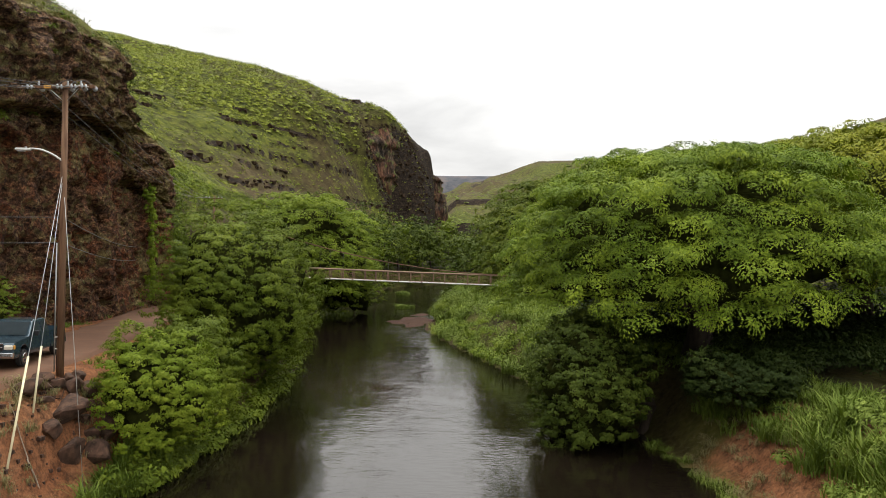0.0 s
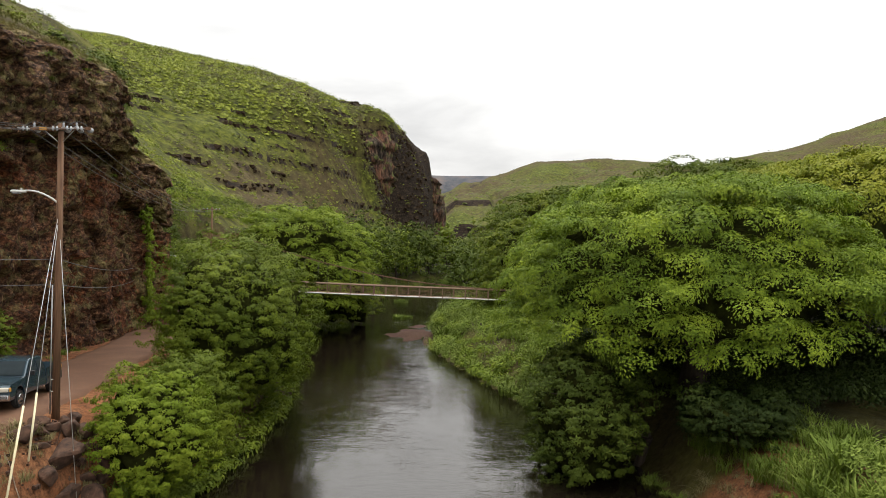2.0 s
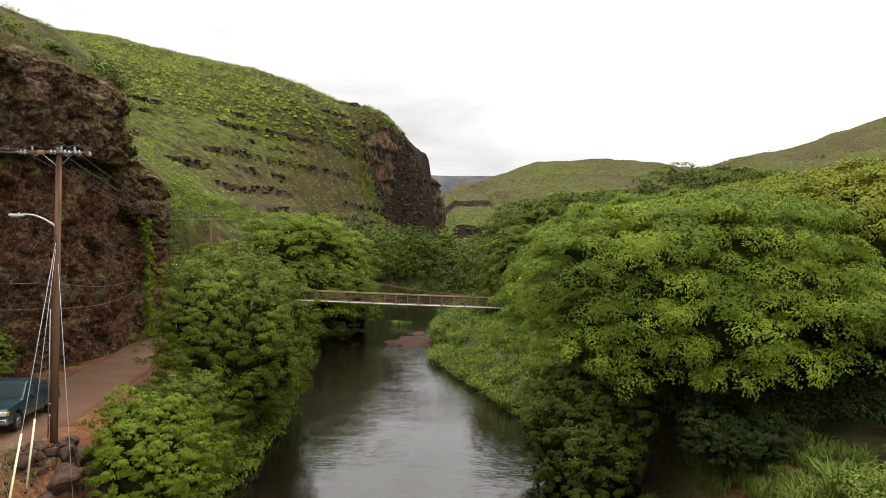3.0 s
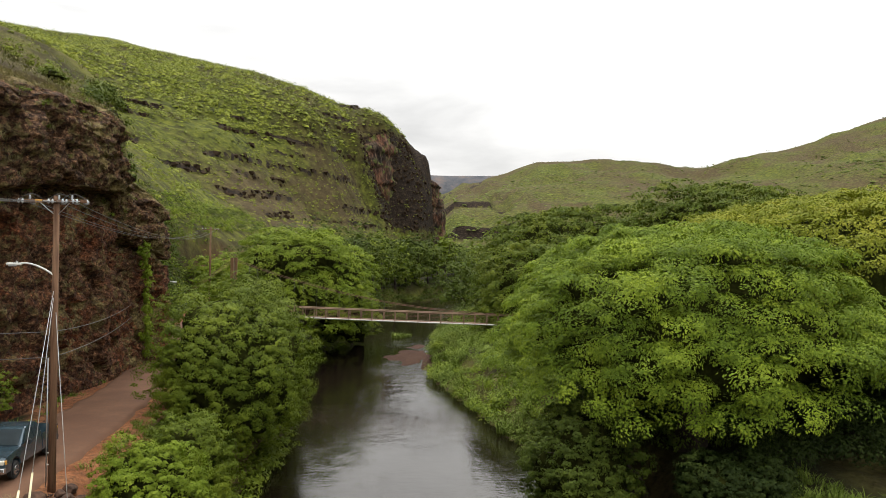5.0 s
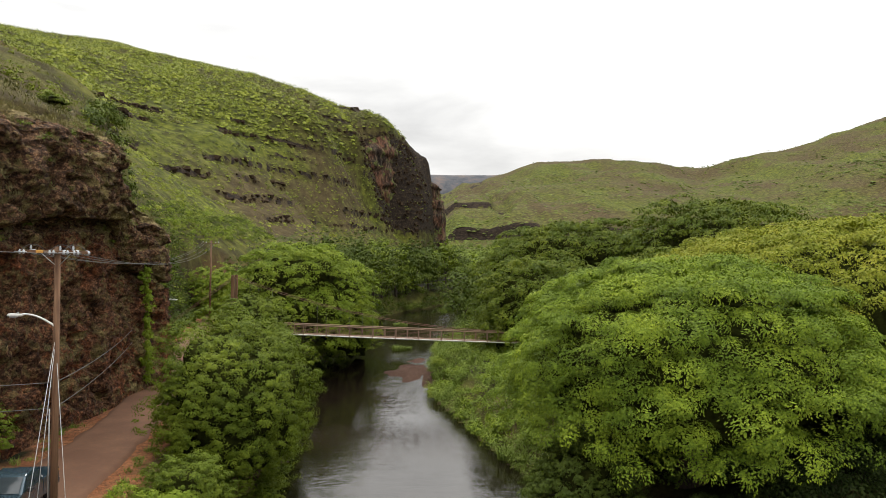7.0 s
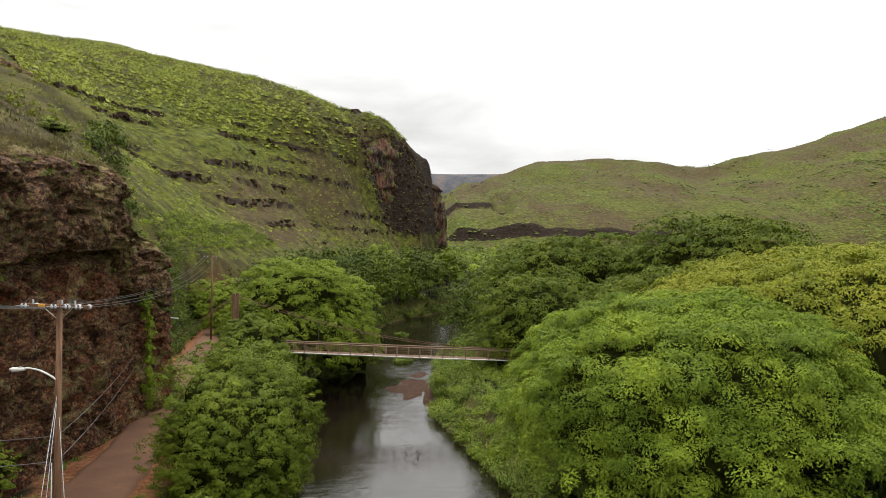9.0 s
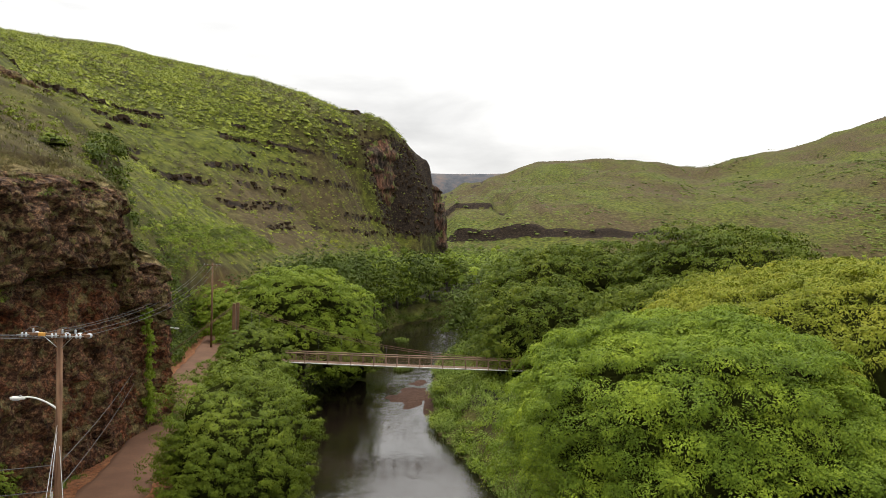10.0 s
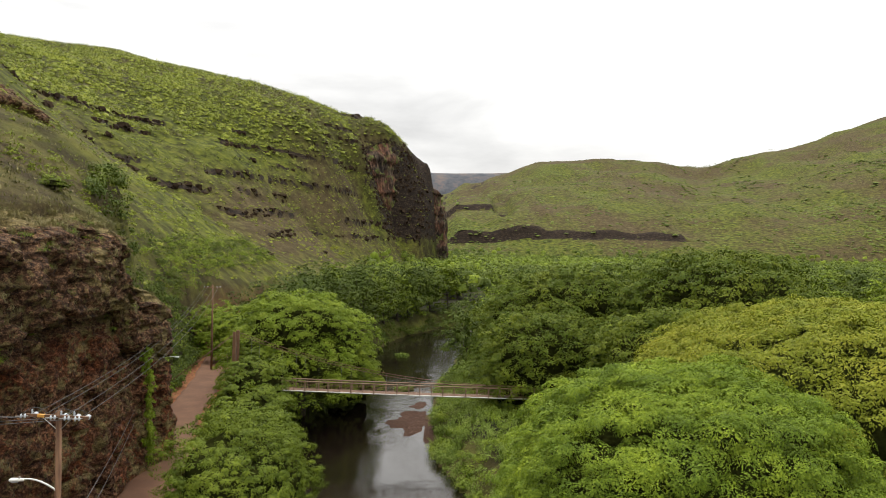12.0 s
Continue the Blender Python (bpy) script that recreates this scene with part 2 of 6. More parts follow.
def cliff_material():
    m = Nodes("basalt_cliff", 0.9, 0.2)
    grain, blotch = m.noise(3.2, 9, 0.76), m.noise(0.28, 5, 0.65)
    dark = m.ramp(grain, [(0.38, (0.018, 0.011, 0.007)), (0.5, (0.095, 0.049, 0.027)), (0.64, (0.37, 0.225, 0.12))])
    red = m.ramp(grain, [(0.38, (0.02, 0.009, 0.005)), (0.52, (0.135, 0.048, 0.02)), (0.66, (0.36, 0.135, 0.055))])
    col = m.mix(m.ramp(m.sum("ADD", m.attribute("red"), m.sum("MULTIPLY", m.sum("SUBTRACT", blotch, 0.5), 1.6)), [(0.35, (0, 0, 0)), (0.75, (1, 1, 1))]), dark, red)
    straw = m.ramp(m.noise(5.0, 5, 0.6), [(0.3, (0.12, 0.095, 0.035)), (0.7, (0.28, 0.23, 0.1))])
    grassy = m.ramp(m.sum("ADD", m.attribute("grassy"), m.sum("MULTIPLY", m.sum("SUBTRACT", m.noise(0.7, 5, 0.7), 0.5), 1.5)), [(0.5, (0, 0, 0)), (0.62, (1, 1, 1))])
    col = m.mix(grassy, col, straw)
    tuft = m.ramp(m.sum("ADD", m.sum("MULTIPLY", m.noise(1.9, 3, 0.5), 0.7), m.sum("MULTIPLY", m.noise(0.35, 3, 0.5), 0.3)), [(0.52, (0, 0, 0)), (0.58, (0.85, 0.85, 0.85))])
    col = m.mix(m.sum("MULTIPLY", tuft, m.sum("SUBTRACT", 1.0, m.sum("MULTIPLY", m.attribute("red"), 0.55))), col, straw)
    fleck = m.noise(11.0, 3, 0.7)
    col = m.mix(1.0, col, m.ramp(fleck, [(0.35, (0.45, 0.42, 0.4)), (0.65, (1.35, 1.3, 1.25))]), "MULTIPLY")
    vor = m.node("ShaderNodeTexVoronoi")
    vor.inputs["Scale"].default_value = 1.7
    m.link(m.coords((1, 1, 1.6)), vor.inputs["Vector"])
    crack = m.node("ShaderNodeTexVoronoi")
    crack.feature = "DISTANCE_TO_EDGE"
    crack.inputs["Scale"].default_value = 1.1
    warp = m.mix(0.35, m.coords((1, 1, 1.5)), m.node("ShaderNodeTexNoise").outputs[1], "LINEAR_LIGHT")
    m.link(warp, crack.inputs["Vector"])
    joint = m.ramp(crack.outputs["Distance"], [(0.0, (0.25, 0.25, 0.25)), (0.09, (1, 1, 1))])
    block = m.ramp(vor.outputs["Color"], [(0.2, (0.75, 0.73, 0.7)), (0.8, (1.2, 1.18, 1.15))])
    col = m.mix(1.0, m.mix(0.5, col, joint, "MULTIPLY"), block, "MULTIPLY")
    m.colour(col)
    m.bump(m.sum("ADD", m.sum("MULTIPLY", grain, 1.6), vor.outputs[0]), 1.0, 0.3)
    return m.material


def water_material():
    """Murky brown river: calm pool downstream, choppy riffles from the shallows upward."""
    m = Nodes("river_water", 0.05, 0.5)
    m.bsdf.inputs["IOR"].default_value = 1.75
    m.bsdf.inputs["Specular Tint"].default_value = (1.0, 0.965, 0.92, 1)
    m.colour(m.ramp(m.noise(0.08, 3), [(0.3, (0.006, 0.0042, 0.0028)), (0.7, (0.012, 0.0085, 0.0055))]))
    c = m.node("ShaderNodeTexCoord")
    split_ = m.node("ShaderNodeSeparateXYZ")
    m.link(c.outputs["Object"], split_.inputs[0])
    across = m.sum("ADD", m.sum("MULTIPLY", split_.outputs[1], 0.35), m.sum("MULTIPLY", split_.outputs[0], 5.0))
    across = m.sum("ADD", across, m.sum("MULTIPLY", m.noise(0.12, 3, 0.5, m.coords((1.0, 0.6, 1))), 24.0))
    reach = m.node("ShaderNodeMapRange")
    for i, v in enumerate((across, -38.0, 4.0, 0.04, 0.2)):
        m.put(reach.inputs[i], v)
    breeze = m.ramp(m.noise(0.09, 4, 0.6, m.coords((1.3, 0.5, 1))), [(0.4, (0.25, 0.25, 0.25)), (0.62, (1, 1, 1))])
    chop = m.sum("ADD", m.sum("MULTIPLY", m.noise(2.6, 4, 0.6, m.coords((0.6, 1.3, 1))), 0.6), m.sum("MULTIPLY", m.noise(0.5, 3, 0.5, m.coords((0.7, 1.2, 1))), 1.0))
    m.bump(m.sum("MULTIPLY", m.sum("MULTIPLY", chop, breeze), reach.outputs[0]), 0.75, 0.3)
    return m.material


def road_material():
    m = Nodes("worn_asphalt", 0.85, 0.25)
    g = m.noise(6.0, 6, 0.65)
    worn = m.noise(0.4, 4, 0.6)
    col = m.mix(m.ramp(worn, [(0.4, (0, 0, 0)), (0.65, (1, 1, 1))]), (0.1, 0.046, 0.024), (0.142, 0.07, 0.037))
    m.colour(m.mix(m.ramp(g, [(0.35, (0, 0, 0)), (0.8, (0.5, 0.5, 0.5))]), col, (0.065, 0.042, 0.03)))
    m.bump(g, 0.3, 0.02)
    return m.material


def far_cliff_material():
    m = Nodes("columned_basalt", 0.9, 0.2)
    grain, blotch = m.noise(0.5, 8, 0.72, m.coords((1, 1, 0.35))), m.noise(0.05, 5, 0.65)
    dark = m.ramp(grain, [(0.38, (0.005, 0.004, 0.003)), (0.5, (0.035, 0.024, 0.017)), (0.64, (0.14, 0.095, 0.06))])
    red = m.ramp(grain, [(0.36, (0.01, 0.006, 0.004)), (0.5, (0.075, 0.032, 0.018)), (0.66, (0.2, 0.095, 0.052))])
    col = m.mix(m.ramp(blotch, [(0.45, (0, 0, 0)), (0.6, (1, 1, 1))]), dark, red)
    tufts = m.ramp(m.noise(0.16, 6, 0.7), [(0.53, (0, 0, 0)), (0.6, (1, 1, 1))])
    m.colour(m.mix(tufts, col, m.ramp(m.noise(0.8, 4), [(0.3, (0.04, 0.05, 0.012)), (0.7, (0.12, 0.14, 0.03))])))
    m.bump(grain, 1.0, 1.2)
    return m.material


FARCLIFF = far_cliff_material()
GROUND, CLIFF, WATER, ROAD = ground_material(), cliff_material(), water_material(), road_material()
BARK = plain("grey_brown_bark", (0.018, 0.013, 0.01), (0.06, 0.045, 0.033), 4.0, 0.9, 0, 0.6, (1, 1, 0.25))
POLE_WOOD = plain("creosoted_wood", (0.08, 0.04, 0.022), (0.2, 0.112, 0.062), 5.0, 0.85, 0, 0.4, (2, 2, 0.12))
GALV = plain("galvanised_steel", (0.32, 0.32, 0.31), (0.5, 0.5, 0.48), 8.0, 0.45, 0.7, 0.05)
PALE = plain("pale_painted_metal", (0.5, 0.5, 0.47), (0.68, 0.68, 0.63), 6.0, 0.5, 0.0, 0.05)
CABLE = plain("weathered_cable", (0.06, 0.058, 0.055), (0.14, 0.135, 0.13), 9.0, 0.6, 0.3, 0.0)
GUARD = plain("yellowed_plastic", (0.58, 0.5, 0.3), (0.72, 0.66, 0.45), 2.0, 0.5, 0.0, 0.0)
AMBER = plain("amber_plastic", (0.5, 0.24, 0.04), (0.62, 0.34, 0.08), 4.0, 0.5, 0.0, 0.0)
CERAMIC = plain("grey_glazed_ceramic", (0.3, 0.32, 0.34), (0.5, 0.52, 0.53), 6.0, 0.2, 0.0, 0.0)
PLANK = plain("weathered_plank", (0.09, 0.05, 0.035), (0.21, 0.13, 0.085), 4.0, 0.85, 0, 0.3, (0.3, 3, 3))
POST = plain("weathered_timber", (0.12, 0.075, 0.048), (0.24, 0.165, 0.11), 5.0, 0.85, 0, 0.3, (3, 3, 0.4))
EDGE_WHITE = plain("flaked_white_paint", (0.42, 0.4, 0.37), (0.68, 0.66, 0.62), 4.0, 0.7, 0, 0.2)
MESH_WIRE = plain("rusty_wire", (0.1, 0.05, 0.03), (0.2, 0.12, 0.08), 4.0, 0.8, 0.3, 0.0)
BOULDER = plain("brown_basalt_boulder", (0.016, 0.009, 0.006), (0.105, 0.055, 0.034), 3.2, 0.9, 0, 0.9)
LEDGE = plain("dark_ledge_basalt", (0.012, 0.008, 0.005), (0.06, 0.04, 0.026), 0.6, 0.95, 0, 0.8)
LEDGE.node_tree.nodes["Principled BSDF"].inputs["Specular IOR Level"].default_value = 0.05
RAIN_LEAF = leaf_material("rain_tree_leaf", (0.034, 0.06, 0.007), (0.128, 0.188, 0.012), (0.34, 0.42, 0.026), 0.3, (0.48, 0.38, 0.06))
RAIN_YELLOW = leaf_material("rain_tree_leaf_yellowing", (0.075, 0.1, 0.008), (0.2, 0.225, 0.014), (0.36, 0.35, 0.03), 0.3, (0.52, 0.36, 0.12))
RAIN_DARK = leaf_material("rain_tree_leaf_deep", (0.034, 0.056, 0.005), (0.085, 0.12, 0.008), (0.185, 0.21, 0.014), 0.25, (0.29, 0.22, 0.03))
BANK_LEAF = leaf_material("bank_tree_leaf", (0.036, 0.055, 0.007), (0.108, 0.146, 0.011), (0.225, 0.268, 0.02), 0.4)
BRIGHT_LEAF = leaf_material("bright_bank_leaf", (0.075, 0.115, 0.008), (0.165, 0.225, 0.014), (0.29, 0.345, 0.026), 0.4)
WOOD_LEAF = leaf_material("woodland_leaf", (0.026, 0.04, 0.007), (0.066, 0.092, 0.011), (0.14, 0.172, 0.019), 0.12)
SHRUB_LEAF = leaf_material("hillside_shrub_leaf", (0.12, 0.142, 0.018), (0.22, 0.25, 0.027), (0.36, 0.385, 0.042), 0.05)
FAR_LEAF = leaf_material("far_scrub_leaf", (0.05, 0.068, 0.013), (0.095, 0.122, 0.018), (0.165, 0.195, 0.028), 0.012)
THORN_LEAF = leaf_material("thorn_tree_leaf", (0.09, 0.108, 0.016), (0.18, 0.205, 0.025), (0.31, 0.33, 0.037), 0.06)
DULL_LEAF = leaf_material("dull_olive_leaf", (0.05, 0.052, 0.016), (0.115, 0.112, 0.032), (0.19, 0.18, 0.056), 0.1)
# Domes inside crowns: the dark of gaps between leaves, put into the colour.
INNER = plain("dark_crown_shade", (0.008, 0.009, 0.003), (0.03, 0.034, 0.008), 2.2, 0.95, 0, 0.8)
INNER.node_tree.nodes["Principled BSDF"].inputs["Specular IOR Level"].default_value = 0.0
# Understorey leaves, darkened in colour for the deep shade below the rain trees.
SHADE_LEAF = leaf_material("shade_darkened_leaf", (0.01, 0.018, 0.005), (0.028, 0.044, 0.009), (0.07, 0.094, 0.016), 0.4)
CANE = leaf_material("cane_grass_blade", (0.065, 0.1, 0.012), (0.14, 0.192, 0.026), (0.27, 0.325, 0.06), 0.35)
STRAW = leaf_material("dry_grass_blade", (0.13, 0.11, 0.045), (0.23, 0.19, 0.085), (0.34, 0.29, 0.14), 0.5)

# ---- the lie of the land ----
RIVER_Y = [-80, 0, 20, 28, 40, 55, 75, 90, 120, 150, 180, 210, 250, 330, 700]
RIVER_L = [-13, -13, -12, -12, -10.5, -11.5, -15, -19, -22, -17, -11, 2, 34, 90, 300]
RIVER_R = [14, 13, 12, 11.6, 10.3, 5.5, 0.2, -3, -1, 2.5, 10, 22, 60, 115, 330]
ROAD_Y = [-60, 0, 20, 31, 38, 47, 55, 62, 70, 80, 100, 125, 160]
ROAD_X = [-17, -17.6, -18.4, -19.3, -20.1, -21.3, -22.6, -24.6, -26.9, -29.4, -33, -39, -47]
ROAD_Z = 4.3
CLIFF_Y = [-60, 10, 30, 42, 52, 60, 66, 69]
CLIFF_X = [-34, -30, -27, -26.2, -26.1, -26.0, -25.9, -27.8]
HILL = [
    (-31, 40, 26.5), (-29.5, 55, 26.5), (-38, 30, 29), (-30, 68, 25), (-40, 85, 31.5), (-58, 110, 38.5), (-75, 132, 46), (-99, 163, 56), (-135, 205, 76),
    (-60, 60, 38), (-60, 20, 42), (-120, 60, 80), (-200, 150, 120), (-60, -60, 45), (-150, -60, 95),
    (-36, 92, 9), (-45, 115, 16), (-52, 150, 20), (-63, 217, 26.5), (-101, 262, 40), (-110, 249, 46.8), (-103, 336, 67.5), (-64, 357, 31), (-75, 420, 94),
    (-160, 330, 92), (-180, 430, 128), (-34, 497, 36), (-40, 510, 100), (-20, 548, 90), (-10, 556, 76), (-4, 556, 34), (2, 560, 12),
    (-36, 530, 108), (-78, 530, 122), (-150, 530, 144), (-243, 545, 171), (-341, 545, 177), (-268, 406, 144), (-276, 439, 153), (-400, 400, 188), (-400, 150, 190), (-150, 700, 140), (-40, 700, 100), (-400, 900, 190),
    (-56, 470, 92), (-50, 455, 52), (-40, 420, 24), (-30, 470, 22), (-37, 120, 6), (-38, 160, 6), (-36, 220, 7), (-34, 300, 8), (-28, 380, 9), (-20, 460, 10), (0, 620, 12), (0, 900, 14),
]
HP = np.array(HILL, float)


def kernel(ax, ay, bx, by):
    return np.sqrt((ax[:, None] - bx[None]) ** 2 + (ay[:, None] - by[None]) ** 2 + 9.0)


HW = np.linalg.solve(kernel(HP[:, 0], HP[:, 1], HP[:, 0], HP[:, 1]), HP[:, 2] - 5.0 * (HP[:, 1] > 300) - 60.0)

RIDGE_B = [-0.4, -0.03, 0.0, 0.053, 0.0685, 0.0925, 0.116, 0.132, 0.18, 0.236, 0.3, 0.363, 0.411, 0.483, 0.555, 0.625, 0.8, 1.5]
RIDGE_Z = [145, 145, 148, 164, 181, 203, 224, 229, 234, 242, 241, 228, 257, 280, 309, 352, 390, 420]


def terraced(x, y, z, rise, base, where, seed):
    """Flat-lying lava beds: treads with a steep broken face at each bed's edge; also how far a place lies in such a face."""
    u = (z - base + 0.3 * rise * fbm(x * 0.012, y * 0.012, None, 3, seed)) / rise
    part_up = u - np.floor(u)
    face = step(0.86, 0.97, part_up)
    bent = np.minimum(part_up, 0.86) * 0.66 / 0.86 + 0.34 * face
    broken = where * step(-0.25, 0.1, fbm(x * 0.03, y * 0.03, np.floor(u) * 3.7, 4, seed + 1))
    return z + (bent - part_up) * rise * broken, (step(0.82, 0.88, part_up)) * broken


def land(x, y):
    """Height of the ground, and its masks for rock, bare earth, woodland floor with its painted shade, and haze-tinted
    far land.
    """
    x, y = np.asarray(x, float), np.asarray(y, float)
    shape = x.shape
    x, y = x.ravel(), y.ravel()
    rl, rr = np.interp(y, RIVER_Y, RIVER_L), np.interp(y, RIVER_Y, RIVER_R)
    wob = fbm(x * 0.15, y * 0.15, None, 3, 11)
    rl, rr = rl + wob * 0.8, rr + wob * 0.8
    dl, dr = rl - x, x - rr
    out = np.maximum(dl, dr)
    plain_z = np.where(dl > dr, ROAD_Z, 3.4) + np.clip(y - 150, 0, 900) * 0.004
    bank = -1.6 + (plain_z + 1.6) * step(-1.5, 5.5, out + 0.6 * wob)
    z = bank + 0.35 * fbm(x * 0.4, y * 0.4, None, 4, 3) * step(0.5, 4, out) + 0.3 * fbm(x * 1.1, y * 1.1, None, 2, 4) * step(0.2, 1.2, out) * (1 - step(4, 6, out))
    lane = 1 - step(2.8, 4.6, np.abs(x - np.interp(y, ROAD_Y, ROAD_X)))
    z = z + (ROAD_Z - 0.12 - z) * lane * (y < 150)
    bar = np.exp(-((x + 3.4 + 1.5 * wob) / 4.8) ** 2 - ((y - 98 + 6 * wob) / 15) ** 2) * (1 + 0.5 * fbm(x * 0.5, y * 0.25, None, 3, 12))
    z = np.maximum(z, -0.42 + 0.56 * bar)
    dirt = np.zeros_like(x)
    gravel = step(0.2, 0.5, bar) * (z < 0.9)
    rock = np.zeros_like(x)
    # hill on the road side
    chunks = [kernel(x[i:i + 20000], y[i:i + 20000], HP[:, 0], HP[:, 1]) @ HW for i in range(0, len(x), 20000)]
    hz = np.concatenate(chunks) + 60.0
    rough = fbm(x * 0.02, y * 0.02, None, 3, 21)
    amp = np.clip((y - 75) / 60, 0.15, 1) * np.clip((hz - 8) / 25, 0, 1)
    hz = hz + amp * 5.0 * rough
    ledge = step(-0.2, 0.2, 0.5 + 0.8 * np.exp(-((x + 120) / 45) ** 2 - ((y - 290) / 65) ** 2) + fbm(x * 0.014, y * 0.007, None, 3, 41) + 0.3 * step(-190, -60, x) - 1.3 * step(72, 92, hz + 0.12 * (x + 100)) + 0.35 * step(-110, -60, x) * step(380, 430, y) - 0.5 * (1 - step(36, 44, hz))) * amp * step(170, 240, y)
    hz, riser = terraced(x, y, hz, 9.0, 10.0, ledge, 43)
    rock = np.maximum(rock, riser * np.clip(0.75 + 0.5 * fbm(x * 0.05, y * 0.05, hz * 0.2, 3, 45), 0, 1))
    hz = hz + 0.8 * ledge * fbm(x * 0.12, y * 0.12, hz * 0.2, 3, 44)
    cliff_x = np.interp(y, CLIFF_Y, CLIFF_X)
    near = step(1.2, 3.2, cliff_x - x) * (1 - step(64, 67, y))
    beyond = step(64, 67, y) * step(0, 5, np.interp(y, [64, 70, 80, 90, 100, 122, 160, 400, 560, 640], [-28.6, -29.8, -32.2, -34.6, -37, -42.5, -42, -34, -1, 11]) - x)
    on = np.clip(near + beyond, 0, 1) * (1 - step(560, 760, y))
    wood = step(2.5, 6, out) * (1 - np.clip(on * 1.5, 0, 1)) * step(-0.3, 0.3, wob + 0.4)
    z = np.where(on > 0, z + (np.maximum(hz, z) - z) * on, z)
    # steep end of the hill above the river bend
    nose = step(-95, -40, x) * step(440, 500, y) * (1 - step(600, 640, y)) * step(20, 34, z)
    z = z + nose * 3.0 * fbm(x * 0.09, y * 0.09, z * 0.05, 4, 51)
    rock = np.maximum(rock, nose * (1 - step(86, 112, z + 12 * rough)) * 0.95)
    # bare earth round the pole and along the banks
    dirt = np.maximum(dirt, step(0.3, 1.2, out) * (1 - step(np.where(dl > dr, 7.0, 4.0), np.where(dl > dr, 9.0, 6.5), out)) * (0.55 + 0.45 * np.sign(wob)) * (y < np.where(dl > dr, 50, 34)))
    dirt = np.maximum(dirt, (dl > 0) * (1 - step(27.5, 33, y)) * step(-28, -24, x))
    dirt = np.maximum(dirt, (np.abs(x - np.interp(y, ROAD_Y, ROAD_X)) < 4.0) * (1 - on))
    # far side of the valley
    b = x / np.maximum(y, 1)
    ridge = np.interp(b, RIDGE_B, RIDGE_Z)
    u = (y - 760) / 940
    low = np.clip(u, 0, 1)
    rise = (ridge - 20 + 16 * step(0.42, 0.6, b)) * np.clip(low ** 0.82, 0, 1)
    gully = fbm(x * 0.006, y * 0.003, None, 5, 61)
    fz = rise * (1 + 0.14 * gully * step(0, 0.2, u) * (1 - step(0.8, 1.0, u)))
    fz = fz + 14 * gully * step(0.0, 0.2, u) * (1 - 0.75 * step(0.7, 1.0, u))
    dry_beds = step(0.1, 0.25, u) * (1 - step(0.75, 0.9, u)) * step(0.05, 0.25, b) * step(-0.15, 0.25, fbm(x * 0.004, y * 0.002, None, 3, 74))
    fz, far_riser = terraced(x, y, fz, 26.0, 9.0, dry_beds, 75)
    rock = np.maximum(rock, 0.62 * far_riser)
    us = u + 0.008 * fbm(x * 0.012, y * 0.004, None, 4, 73)
    run = step(-0.15, 0.1, 1.1 * fbm(x * 0.012, y * 0.002, None, 4, 71) + 2.2 * (0.265 - b))
    shelf = step(0.075, 0.084, us) * np.clip(21 - 46 * b, 8, 20) * run * (0.75 + 0.5 * fbm(x * 0.02, y * 0.004, None, 4, 76)) * step(0.0, 0.03, b)
    upper = step(0.24, 0.252, us) * 8 * (1 - step(0.06, 0.1, b))
    fz = fz + shelf + upper
    rock = np.maximum(rock, (us > 0.073) * (us < 0.087) * run * 0.82)
    rock = np.maximum(rock, (us > 0.238) * (us < 0.254) * (upper > 1) * 0.8)
    rock = np.maximum(rock, 0.22 * step(0.02, 0.06, u) * (1 - step(0.5, 0.9, u)) * step(-0.3, 0.3, fbm(x * 0.003, y * 0.003, None, 3, 72)))
    fz = fz * (1 - 0.35 * step(1.05, 1.6, u))
    z = np.where(y > 700, np.maximum(z, 6.5 + fz * step(-0.12, -0.06, b)), z)
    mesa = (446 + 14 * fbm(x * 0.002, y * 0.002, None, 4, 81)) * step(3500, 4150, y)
    # where the haze tint is painted on
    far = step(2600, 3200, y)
    z = np.maximum(z, mesa)
    # shade between the thorn trees, put into the ground colour by the wood mask
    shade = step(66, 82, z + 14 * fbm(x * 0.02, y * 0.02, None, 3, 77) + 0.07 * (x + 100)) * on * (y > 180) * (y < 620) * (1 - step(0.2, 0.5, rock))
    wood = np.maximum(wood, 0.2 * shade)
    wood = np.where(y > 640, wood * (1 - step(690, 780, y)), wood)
    return [a.reshape(shape) for a in (z, np.clip(rock, 0, 1), np.clip(dirt, 0, 1) * (1 - far), np.clip(wood, 0, 1), far, gravel)]


def land_z(x, y):
    return land(np.atleast_1d(x), np.atleast_1d(y))[0]


